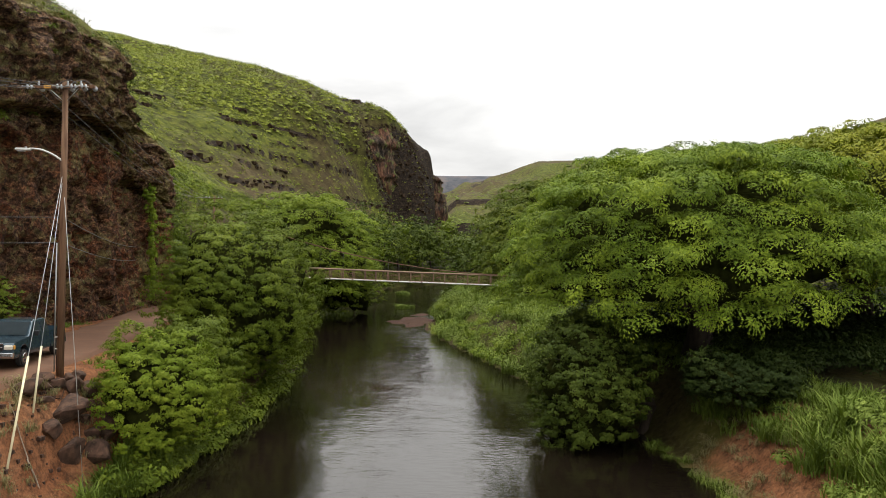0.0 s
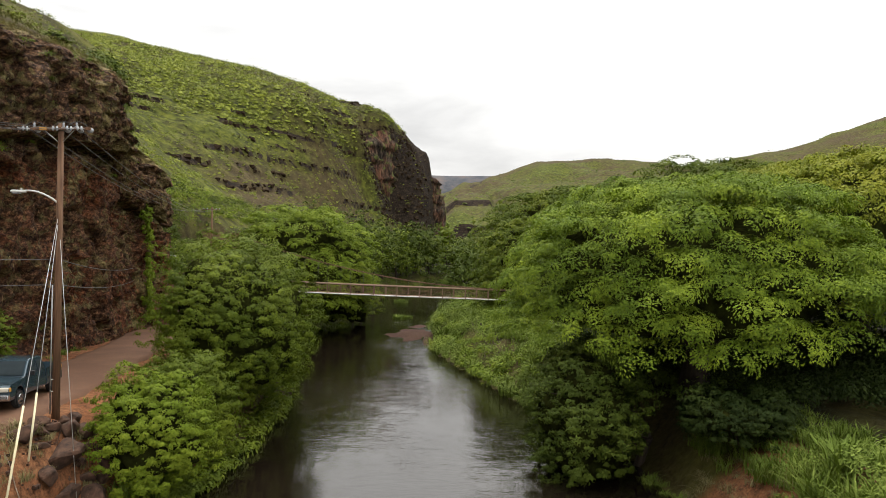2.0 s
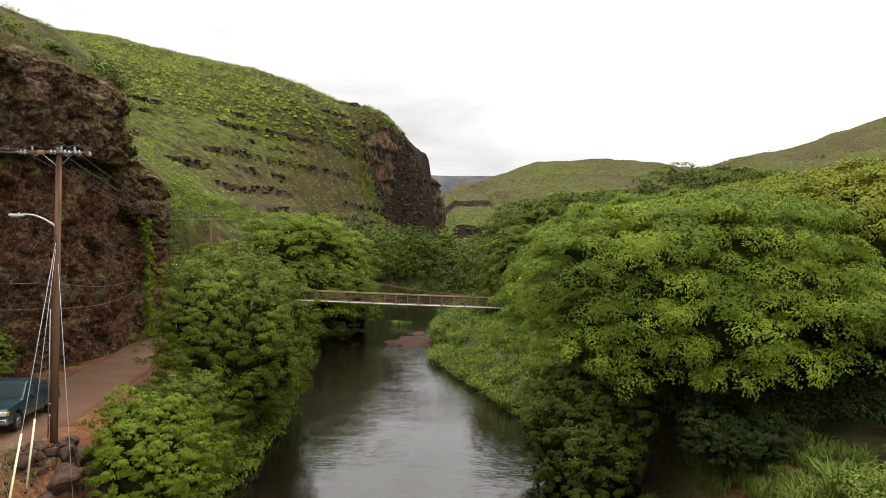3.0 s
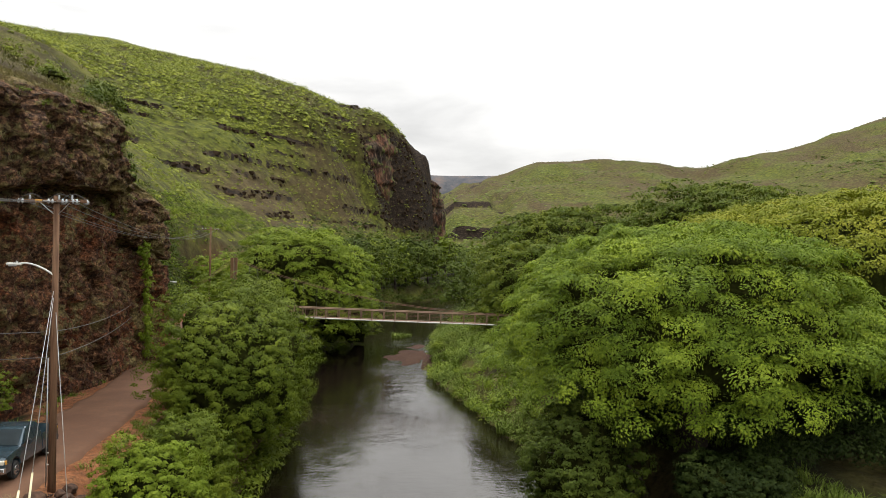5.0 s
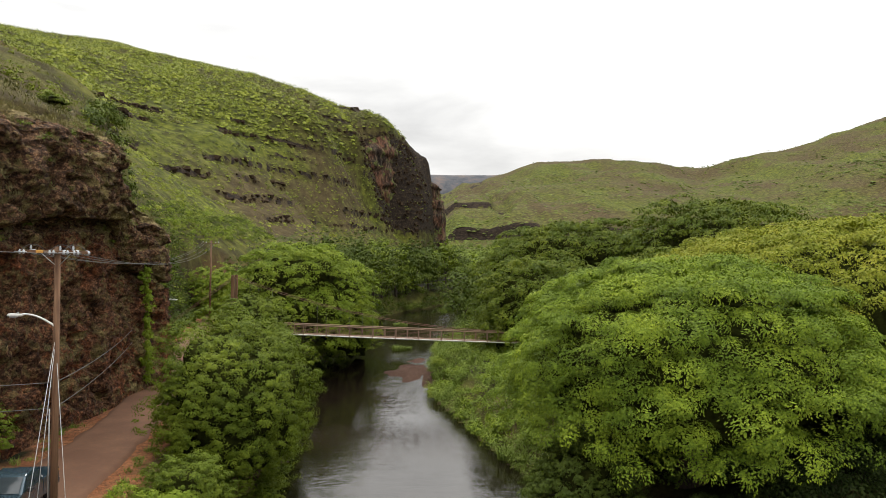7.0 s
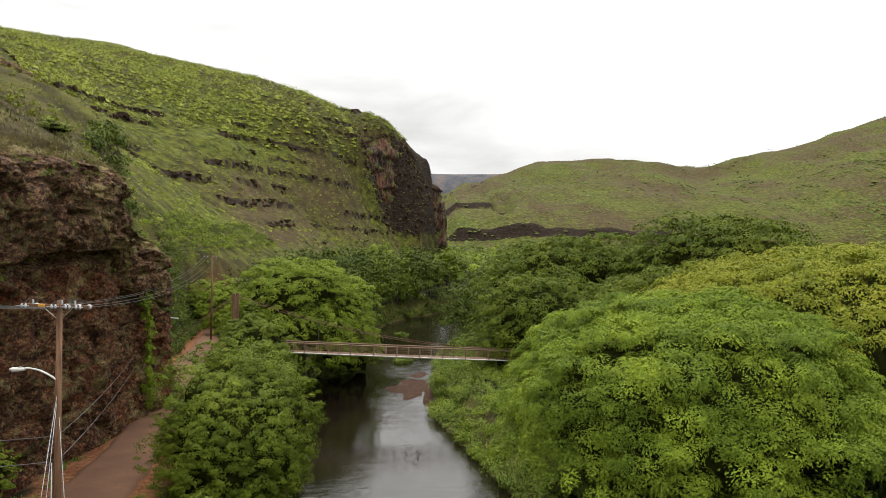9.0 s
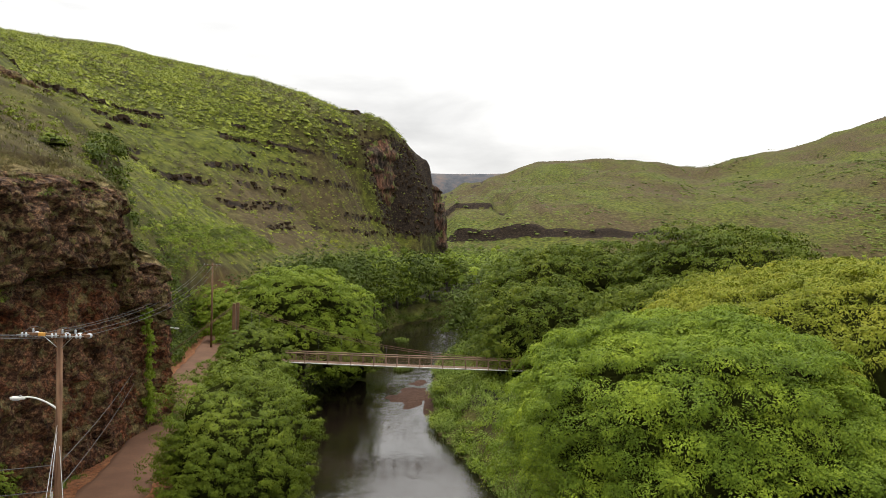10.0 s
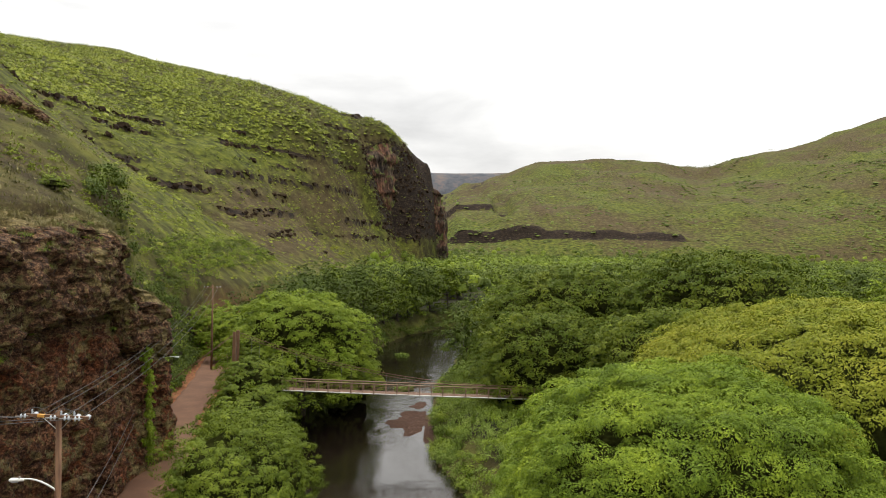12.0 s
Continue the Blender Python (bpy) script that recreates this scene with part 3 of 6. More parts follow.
def build_ground():
    ys = np.concatenate([np.arange(-60, 20, 1.6), np.arange(20, 120, 1.0), np.arange(120, 610, 2.2), np.geomspace(620, 800, 14)[:-1], np.arange(800, 890, 4.0), np.arange(890, 960, 10), np.arange(960, 1030, 4.0), np.geomspace(1030, 4700, 70)])
    xs = np.concatenate([-np.geomspace(1500, 300, 14), np.arange(-280, -60, 2.0), np.arange(-60, 60, 0.95), np.geomspace(60, 4200, 100)])
    gx, gy = np.meshgrid(xs, ys, indexing="ij")
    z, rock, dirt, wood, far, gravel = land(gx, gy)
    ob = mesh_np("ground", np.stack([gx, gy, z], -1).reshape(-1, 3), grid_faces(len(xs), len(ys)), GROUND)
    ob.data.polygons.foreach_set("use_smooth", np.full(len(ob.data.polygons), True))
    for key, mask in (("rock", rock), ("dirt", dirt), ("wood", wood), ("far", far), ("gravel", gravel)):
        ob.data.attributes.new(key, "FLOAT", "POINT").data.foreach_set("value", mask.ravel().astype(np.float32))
    return tagged(ob, "valley ground of red earth, green scrub hillsides and dark basalt ledges", "ground", kind="structure")


def build_water():
    ys = np.concatenate([np.arange(-80, 260, 2.0), np.arange(260, 560, 20)])
    u = np.linspace(0, 1, 30)
    l, r = np.interp(ys, RIVER_Y, RIVER_L) - 5, np.interp(ys, RIVER_Y, RIVER_R) + 5
    v = np.zeros((len(ys), 30, 3))
    v[..., 0] = l[:, None] + (r - l)[:, None] * u[None]
    v[..., 1] = ys[:, None]
    v[..., 2] = 0.02 + 0.015 * fbm(v[..., 0] * 0.5, v[..., 1] * 0.5, None, 2, 91)
    ob = mesh_np("water", v.reshape(-1, 3), grid_faces(len(ys), 30)[:, ::-1], WATER)
    return tagged(ob, "dark brown river water mirroring a pale sky", "river", kind="structure")


def build_road():
    ys = np.arange(-55, 150, 1.0)
    cx = np.interp(ys, ROAD_Y, ROAD_X)
    for _ in range(6):
        cx[1:-1] = (cx[:-2] + 2 * cx[1:-1] + cx[2:]) / 4
    us = np.linspace(-2.15, 2.15, 13)
    wear = 0.12 * fbm(ys * 0.6, ys * 0, None, 3, 5)
    v = np.zeros((len(ys), 15, 3))
    for j, u in enumerate(us):
        v[:, j + 1] = np.stack([cx + u * (1 + wear * (abs(u) > 2.1)), ys, np.full_like(ys, ROAD_Z + 0.1 - 0.012 * u * u)], -1)
    v[:, 0], v[:, 14] = v[:, 1] + [-0.25, 0, -0.6], v[:, 13] + [0.25, 0, -0.6]
    ob = mesh_np("road", v.reshape(-1, 3), grid_faces(len(ys), 15)[:, ::-1], ROAD)
    return tagged(ob, "narrow worn brown asphalt road under a cliff", "road", kind="structure")


def build_cliff():
    """The rock wall beside the road: red lower face, dark jutting block above, rounded grassy top."""
    cy = np.concatenate([np.arange(-30, 22, 1.3), np.arange(22, 66, 0.26), 66 + 3.2 * np.sin(np.linspace(0, np.pi / 2, 12)), np.full(26, 69.2)])
    cx = np.interp(cy, CLIFF_Y, CLIFF_X)
    turn = np.linspace(0, np.pi / 2, 12)
    k = len(cy) - 38
    cx[k:k + 12] = cx[k - 1] - 3.2 * (1 - np.cos(turn))
    cx[k + 12:] = cx[k + 11] - np.linspace(0.6, 22, 26)
    p = np.stack([cx, cy], -1)
    d = np.gradient(p, axis=0)
    d /= np.linalg.norm(d, axis=1)[:, None]
    out = np.stack([d[:, 1], -d[:, 0]], -1)
    pz = np.array([3.2, 6, 10, 14, 17.3, 17.8, 18.15, 18.4, 20.2, 22.0, 23.4, 24.4, 25.2, 26.0])
    po = np.array([1.1, 0.8, 0.5, 0.3, 0.1, -0.5, -0.7, 1.3, 1.7, 1.7, 1.4, 0.6, -1.6, -5.0])
    t = np.linspace(0, 1, 140)
    zz, oo = np.interp(t, np.linspace(0, 1, 14), pz), np.interp(t, np.linspace(0, 1, 14), po)
    jut = np.interp(cy, [-30, 30, 48, 56, 58, 66], [0.6, 0.75, 0.8, 0.75, 0.35, 0.3])
    jut[k:] = 0.3
    drop = np.interp(cy, [-30, 56.6, 58.2, 66, 70], [0, 0, 4.8, 6.2, 7.0])
    drop[k + 12:] = np.linspace(7.0, 2.0, 26)
    z = zz[None] - drop[:, None] * step(8, 24, zz)[None]
    z = z + (0.8 * fbm(cy * 0.12, cy * 0, None, 3, 8))[:, None] * step(12, 18, zz)[None]
    o = np.where(oo > 0.9, 0.9 + (oo - 0.9) * 1, oo)[None] * np.where(zz > 17.5, jut[:, None], 1.0)
    x = p[:, 0:1] + out[:, 0:1] * o
    y = p[:, 1:2] + out[:, 1:2] * o
    big = fbm(x * 0.25, y * 0.25, z * 0.32, 5, 13)
    cell = np.abs(fbm(x * 0.8, y * 0.8, z * 1.0, 4, 17))
    disp = (0.55 * big - 1.0 * cell - 0.7 * np.abs(fbm(x * 2.1, y * 2.1, z * 2.4, 3, 23)) + 0.45 * np.sign(fbm(x * 0.5, y * 0.5, z * 0.45, 3, 18)) * step(0.02, 0.1, np.abs(fbm(x * 0.5, y * 0.5, z * 0.45, 3, 18)))) * step(3, 6, z)
    x, y = x + out[:, 0:1] * disp, y + out[:, 1:2] * disp
    z = z + 0.4 * fbm(x * 0.5, y * 0.5, z * 0.5, 3, 19) * step(4, 7, z)
    ob = mesh_np("cliff", np.stack([x, y, z], -1).reshape(-1, 3), grid_faces(len(cy), 140), CLIFF)
    red = (1 - step(16.5, 18.2, zz))[None] * (0.52 + 0.4 * step(-0.1, 0.5, big)) + 0 * z
    grassy = step(24.2, 25.6, zz)[None] * 0.75 + 0.52 * step(-0.25, 0.25, big) + 0 * z
    for key, mask in (("red", red), ("grassy", grassy)):
        ob.data.attributes.new(key, "FLOAT", "POINT").data.foreach_set("value", np.broadcast_to(mask, z.shape).ravel().astype(np.float32))
    return tagged(ob, "dark basalt cliff with red lower face and jutting upper ledge", "cliff", kind="structure")


GROUND_OB = build_ground()
build_water()
build_road()
CLIFF_OB = build_cliff()


def build_nose():
    """The dark rock wall that ends the hill above the river bend."""
    key = np.array([(-74, 452, 60), (-62, 474, 80), (-50, 490, 95), (-40, 503, 101), (-28, 530, 96), (-19, 545, 88), (-10, 553, 79), (-4.5, 560, 72), (-5, 585, 70), (-14, 620, 72)], float)
    t = np.linspace(0, 1, len(key))
    u = np.linspace(0, 1, 150)
    path = np.stack([np.interp(u, t, key[:, i]) for i in range(3)], -1)
    for _ in range(8):
        path[1:-1] = (path[:-2] + 2 * path[1:-1] + path[2:]) / 4
    d = np.gradient(path[:, :2], axis=0)
    d /= np.linalg.norm(d, axis=1)[:, None]
    out = np.stack([d[:, 1], -d[:, 0]], -1)
    w = np.linspace(0, 1, 60)
    z = 8 + (path[:, 2:3] - 8 - 5) * w[None] ** 0.95
    o = 3.5 + 2.0 * (1 - w[None]) ** 1.5 - 5.5 * step(0.9, 1.0, w[None]) - 3.0 * step(0.55, 0.95, w[None]) + 0 * z
    x, y = path[:, 0:1] + out[:, 0:1] * o, path[:, 1:2] + out[:, 1:2] * o
    disp = 4.0 * fbm(x * 0.07, y * 0.07, z * 0.03, 4, 14) + 4.5 * np.abs(fbm(x * 0.16, y * 0.16, z * 0.05, 4, 15)) + 1.8 * np.sign(fbm(x * 0.02, y * 0.02, z * 0.14, 3, 16)) * 0.5
    x, y = x + out[:, 0:1] * disp, y + out[:, 1:2] * disp
    ob = mesh_np("hill_cliff", np.stack([x, y, z], -1).reshape(-1, 3), grid_faces(150, 60), FARCLIFF)
    return tagged(ob, "dark columned basalt cliff ending the green hill", "cliff", kind="structure")


build_nose()


# ---- leaves and trees ----
def leaf_arrays(c, axis, normal, length, width, fold=0.12):
    """Folded leaf blades: four corners and two faces each."""
    axis = axis / (np.linalg.norm(axis, axis=1)[:, None] + 1e-9)
    side = np.cross(axis, normal)
    side /= np.linalg.norm(side, axis=1)[:, None] + 1e-9
    up = np.cross(side, axis)
    length, width = length[:, None], width[:, None]
    v = np.stack([c - axis * length * 0.5, c + side * width * 0.5 - up * width * fold, c + axis * length * 0.5 - up * length * 0.12, c - side * width * 0.5 - up * width * fold], 1)
    n = len(c)
    i = np.arange(n)[:, None] * 4
    f = np.concatenate([i + [[0, 1, 2]], i + [[0, 2, 3]]], 1).reshape(-1, 3)
    return v.reshape(-1, 3), f


def clump_leaves(centres, radii, flat, per, size, rng, droop=0.4, up=0.6, under=-0.25, facing=None):
    """Leaves over the tops and sides of clumps, each lying along the clump's own surface."""
    n = len(centres)
    idx = np.repeat(np.arange(n), per)
    m = len(idx)
    d = rng.normal(size=(m, 3))
    d /= np.linalg.norm(d, axis=1)[:, None]
    d[:, 2] = np.where(d[:, 2] < under, -d[:, 2] * 0.6, d[:, 2])
    r = radii[idx] * (0.55 + 0.5 * rng.random(m) ** 0.6)
    c = centres[idx] + d * r[:, None] * np.array([1, 1, flat])
    normal = d * [1, 1, 1 / max(flat, 0.4)] * 0.7 + np.array([0, 0, up * 0.5]) + rng.normal(size=(m, 3)) * 0.22
    if facing is not None:
        normal = normal + facing[idx] * 0.8
    normal /= np.linalg.norm(normal, axis=1)[:, None]
    axis = d * [1, 1, 0.3] + rng.normal(size=(m, 3)) * 0.55 + [0, 0, -droop]
    axis = axis - normal * np.sum(axis * normal, axis=1)[:, None] * 0.85
    s = size * (0.65 + 0.7 * rng.random(m))
    return leaf_arrays(c, axis, normal, s, s * (0.36 + 0.18 * rng.random(m)))


def dome_points(n, rx, ry, top, low, rng, lump=0.12, seed=0):
    """Points spread over a lumpy dome; low: how far its skirt hangs below the middle."""
    i = np.arange(n) + 0.5
    a = i * 2.399963
    hz = 1 - i / n * (1 + low)
    hz = np.clip(hz + rng.normal(size=n) * 0.03, -low, 1)
    rad = np.sqrt(np.clip(1 - np.minimum(np.abs(hz), 1) ** 2.2, 0.0, 1))
    rad = np.where(hz < 0, np.sqrt(np.clip(1 - (hz * 0.65) ** 2, 0, 1)), rad)
    d = np.stack([np.cos(a) * rad, np.sin(a) * rad, hz], -1)
    lumps = 1 + lump * fbm(d[:, 0] * 2.2 + seed, d[:, 1] * 2.2, d[:, 2] * 2.2, 3, 5 + seed)
    return d * lumps[:, None] * np.array([rx, ry, top]), d


def limbs(base, crown_pts, rng, trunk_r, fork, sides=6):
    """Trunk and branching limbs, as arrays."""
    base = np.asarray(base, float)
    fork_p = base + np.array([rng.normal() * 0.3, rng.normal() * 0.3, fork])
    out = [tube([base - [0, 0, 0.4], base + (fork_p - base) * 0.35, base + (fork_p - base) * 0.7, fork_p], [trunk_r * 1.5, trunk_r * 1.05, trunk_r * 0.9], 10)]
    for q in crown_pts:
        mid = fork_p + (q - fork_p) * 0.5 + np.array([0, 0, 0.12 * np.linalg.norm(q - fork_p)])
        t = np.linspace(0, 1, 7)[:, None]
        path = (1 - t) ** 2 * fork_p + 2 * t * (1 - t) * mid + t ** 2 * q
        path[1:-1] += rng.normal(size=(5, 3)) * 0.12
        out.append(tube(path, [trunk_r * 0.6, trunk_r * 0.1], sides))
    return joined(out)


def crown_shade(name, centre, rx, ry, up, low, power, seed, lump, material, parent, org, rough=0.35, lift=0.0):
    """A closed, uneven dome added inside a crown, coloured as the shade between leaves."""
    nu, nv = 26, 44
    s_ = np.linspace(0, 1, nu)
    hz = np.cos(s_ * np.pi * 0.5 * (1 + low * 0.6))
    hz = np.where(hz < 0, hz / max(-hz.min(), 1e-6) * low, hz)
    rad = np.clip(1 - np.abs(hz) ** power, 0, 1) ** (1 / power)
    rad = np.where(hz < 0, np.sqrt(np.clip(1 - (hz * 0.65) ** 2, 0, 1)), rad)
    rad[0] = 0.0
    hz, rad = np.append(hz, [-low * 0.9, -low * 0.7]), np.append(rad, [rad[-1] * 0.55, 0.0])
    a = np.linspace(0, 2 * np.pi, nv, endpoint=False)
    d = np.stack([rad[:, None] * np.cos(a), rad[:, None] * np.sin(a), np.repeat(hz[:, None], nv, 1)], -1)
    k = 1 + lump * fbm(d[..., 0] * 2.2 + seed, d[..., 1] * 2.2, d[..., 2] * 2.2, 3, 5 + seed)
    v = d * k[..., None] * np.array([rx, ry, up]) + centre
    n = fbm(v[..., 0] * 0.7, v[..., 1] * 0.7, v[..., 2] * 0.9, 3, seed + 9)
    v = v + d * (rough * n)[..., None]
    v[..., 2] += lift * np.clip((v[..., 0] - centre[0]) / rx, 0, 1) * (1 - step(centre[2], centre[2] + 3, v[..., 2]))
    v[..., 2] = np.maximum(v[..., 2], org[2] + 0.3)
    return tagged(mesh_np(name, (v - org).reshape(-1, 3), grid_faces(nu + 2, nv, True), material, parent), "dark dome put in for the shade inside the crown")


def umbrella_tree(label, x, y, rx, ry, top_z, mid_z, low, pads, pad_r, sprays, per, leaf, material, seed, lump=0.1, trunk_r=0.6, base=None, lift=0.0, power=2.5, tier=1.35):
    """A rain tree: spreading limbs under a flat dome of many leafy pads, each a shallow cap of drooping rosettes."""
    rng = np.random.default_rng(seed)
    bx, by = base or (x, y)
    org = np.array([bx, by, float(land_z(bx, by)[0])])
    root = empty("rain_tree", *org)
    rx, ry, up = rx - 0.8 * pad_r, ry - 0.8 * pad_r, top_z - mid_z - 0.3 * pad_r
    centre = np.array([x, y, mid_z])
    # even spread over the dome, by area
    t = np.linspace(0, 1, 400)
    hz = 1 - (1 + low) * t ** 1.5
    rad = np.clip(1 - np.abs(hz) ** power, 0, 1) ** (1 / power)
    rad = np.where(hz < 0, np.sqrt(np.clip(1 - (hz * 0.65) ** 2, 0, 1)), rad)
    run = np.hypot(np.gradient(rad) * (rx + ry) / 2, np.gradient(hz) * up)
    area = np.cumsum(run * (rad + 0.02))
    q = np.interp((np.arange(pads) + 0.5) / pads, area / area[-1], t)
    hz, rad = np.interp(q, t, hz), np.interp(q, t, rad)
    a = np.arange(pads) * 2.399963 + rng.normal(size=pads) * 0.04
    d = np.stack([rad * np.cos(a), rad * np.sin(a), hz], -1)
    k = 1 + lump * fbm(d[:, 0] * 2.2 + seed, d[:, 1] * 2.2, d[:, 2] * 2.2, 3, 5 + seed)
    p = d * k[:, None] * np.array([rx, ry, up]) + centre
    nrm = np.sign(d) * np.abs(d) ** (power - 1) / np.array([rx, ry, up])
    nrm /= np.linalg.norm(nrm, axis=1)[:, None]
    p = p + nrm * (0.5 * pad_r * fbm(p[:, 0] * 0.33, p[:, 1] * 0.33, p[:, 2] * 0.5, 2, seed + 3) + 0.16 * pad_r * rng.normal(size=pads))[:, None]
    # boughs lie in loose layers
    wave = tier * 1.5 * fbm(p[:, 0] * 0.13, p[:, 1] * 0.13, None, 2, seed + 40)
    h = (p[:, 2] + wave) / tier
    snapped = (np.floor(h) + 0.5 + 0.5 * (2 * (h - np.floor(h)) - 1) ** 3) * tier - wave
    p[:, 2] += (snapped - p[:, 2]) * (1 - step(0.88, 0.99, d[:, 2])) + 0.08 * rng.normal(size=pads)
    p[:, 2] += lift * np.clip((p[:, 0] - x) / rx, 0, 1) * (1 - step(mid_z, mid_z + 3, p[:, 2]))
    keep = p[:, 2] > np.maximum(land_z(p[:, 0], p[:, 1]), 0) + 0.6
    p, nrm = p[keep], nrm[keep]
    tilt = nrm * [0.38, 0.38, 0.3] + [0, 0, 1.0] + rng.normal(size=p.shape) * 0.07
    tilt /= np.linalg.norm(tilt, axis=1)[:, None]
    e1 = np.cross(tilt, [0.31, 0.95, 0.05])
    e1 /= np.linalg.norm(e1, axis=1)[:, None]
    e2 = np.cross(tilt, e1)
    size = pad_r * (0.8 + 0.5 * rng.random(len(p)))
    i = np.repeat(np.arange(len(p)), sprays)
    r, a = rng.random(len(i)) ** 0.45, rng.random(len(i)) * 2 * np.pi
    radial = e1[i] * np.cos(a)[:, None] + e2[i] * np.sin(a)[:, None]
    c = p[i] + radial * (r * size[i])[:, None] + tilt[i] * (size[i] * (0.1 - 0.3 * r ** 2.4) + 0.05 * rng.normal(size=len(i)))[:, None]
    up_s = tilt[i] + radial * (0.75 * r ** 1.5)[:, None] + rng.normal(size=c.shape) * 0.12
    up_s /= np.linalg.norm(up_s, axis=1)[:, None]
    # rosettes of leaves, flat in the middle and drooping at the rim
    sr = size[i] * (0.28 + 0.16 * rng.random(len(i)))
    j = np.repeat(np.arange(len(i)), per)
    f1 = np.cross(up_s, [0.95, -0.3, 0.05])
    f1 /= np.linalg.norm(f1, axis=1)[:, None]
    f2 = np.cross(up_s, f1)
    a, r = rng.random(len(j)) * 2 * np.pi, 0.25 + 0.75 * rng.random(len(j))
    ray = f1[j] * np.cos(a)[:, None] + f2[j] * np.sin(a)[:, None]
    at = c[j] + ray * (r * sr[j])[:, None] - up_s[j] * (0.55 * sr[j] * r ** 2 - 0.12 * sr[j])[:, None] + rng.normal(size=(len(j), 3)) * 0.02
    normal = up_s[j] + ray * (0.75 * r)[:, None] + rng.normal(size=(len(j), 3)) * 0.1
    axis = ray - up_s[j] * (0.1 + 0.6 * r)[:, None] + rng.normal(size=(len(j), 3)) * 0.2
    size_l = leaf * (0.7 + 0.6 * rng.random(len(j)))
    v, f = leaf_arrays(at, axis, normal, size_l, size_l * (0.42 + 0.16 * rng.random(len(j))))
    mesh_np("crown", v - org, f, material, root)
    # shade-coloured dome blocks skylight and darkens the gaps between pads
    inset = 1.25 * pad_r
    crown_shade("crown_shade", centre, rx - inset, ry - inset, up - inset, low * 0.8, power, seed, lump, INNER, root, org, 0.6, lift)
    ends = centre + (p[rng.choice(len(p), 16)] - centre) * 0.78
    lv, lf = limbs(org, ends, rng, trunk_r, max(0.8, (mid_z - org[2]) * 0.55), 6)
    mesh_np("trunk", lv - org, lf, BARK, root)
    return tagged(root, label, "tree")


def tree(name, label, x, y, rx, ry, top_z, mid_z, low, boughs, bough_r, flat, sprays, per, leaf, material, seed, lump=0.2, trunk_r=0.3, base=None, group="", up=0.6, under=-0.2):
    """A tree: tapered trunk with limbs, and a crown of boughs, each a mound of leafy sprays, with gaps between. mid_z: where the crown is widest."""
    rng = np.random.default_rng(seed)
    bx, by = base or (x, y)
    gz = float(land_z(bx, by)[0])
    root = empty(name, bx, by, gz)
    rx, ry, top_z = rx - 0.8 * bough_r, ry - 0.8 * bough_r, top_z - 0.9 * bough_r * flat
    pts, d = dome_points(boughs, rx, ry, top_z - mid_z, low, rng, lump, seed)
    centre = np.array([x, y, mid_z])
    b_pts = centre + pts + rng.normal(size=pts.shape) * bough_r * 0.25
    keep = (b_pts[:, 2] > np.maximum(land_z(b_pts[:, 0], b_pts[:, 1]), 0) + 0.3) & (rng.random(len(b_pts)) > np.where(d[:, 2] > 0.6, 0, 0.06))
    d = d / np.array([rx, ry, max(top_z - mid_z, 1)])
    d = d[keep] / np.linalg.norm(d[keep], axis=1)[:, None]
    b_pts = b_pts[keep]
    b_rad = bough_r * (0.65 + 0.7 * rng.random(len(b_pts)))
    k = np.repeat(np.arange(len(b_pts)), sprays)
    q = rng.normal(size=(len(k), 3))
    q /= np.linalg.norm(q, axis=1)[:, None]
    q[:, 2] = np.where(q[:, 2] < under, -q[:, 2], q[:, 2])
    outward = (b_pts - centre) / np.array([rx, ry, max(top_z - mid_z, 1)])
    c = b_pts[k] + q * b_rad[k][:, None] * np.array([1, 1, flat]) + outward[k] * [1, 1, 0] * bough_r * 0.15 * rng.random((len(k), 1))
    c[:, 2] -= 0.25 * flat * b_rad[k] * (q[:, 0] ** 2 + q[:, 1] ** 2) ** 2
    rad = b_rad[k] * 0.3 * (0.6 + 0.8 * rng.random(len(k)))
    n2 = int(len(b_pts) * 0.9)
    ins = centre + (b_pts[rng.choice(len(b_pts), n2)] - centre) * (0.6 + 0.2 * rng.random((n2, 1)))
    v1, f1 = clump_leaves(c, rad, 0.7, per, leaf, rng, 0.45, up, under, q * [0.8, 0.8, 0.5] + d[k] * 0.9)
    far_off = y > 107
    # near trees also get the shade-coloured dome
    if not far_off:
        crown_shade("crown_shade", centre, rx * 0.86, ry * 0.86, (top_z - mid_z) * 0.88, low * 0.95, 2.2, seed, lump, INNER, root, np.array([bx, by, gz]), 0.5 * bough_r)
    v2, f2 = clump_leaves(ins, np.full(n2, bough_r), max(flat, 0.5), min(int(per * 1.8), 60), leaf * 2.2, rng, 0.3, 0.4, -0.6)
    org = np.array([bx, by, gz])
    v, f = joined([(v1, f1), (v2, f2)]) if far_off else (v1, f1)
    mesh_np("crown", v - org, f, material, root)
    ends = b_pts[rng.choice(len(b_pts), min(6 if far_off else 14, len(b_pts)))]
    ends = centre + (ends - centre) * 0.88
    lv, lf = limbs(org, ends, rng, trunk_r, max(0.8, (mid_z - gz) * 0.55), 4 if far_off else 6)
    mesh_np("trunk", lv - org, lf, BARK, root)
    return tagged(root, label, "tree", group)


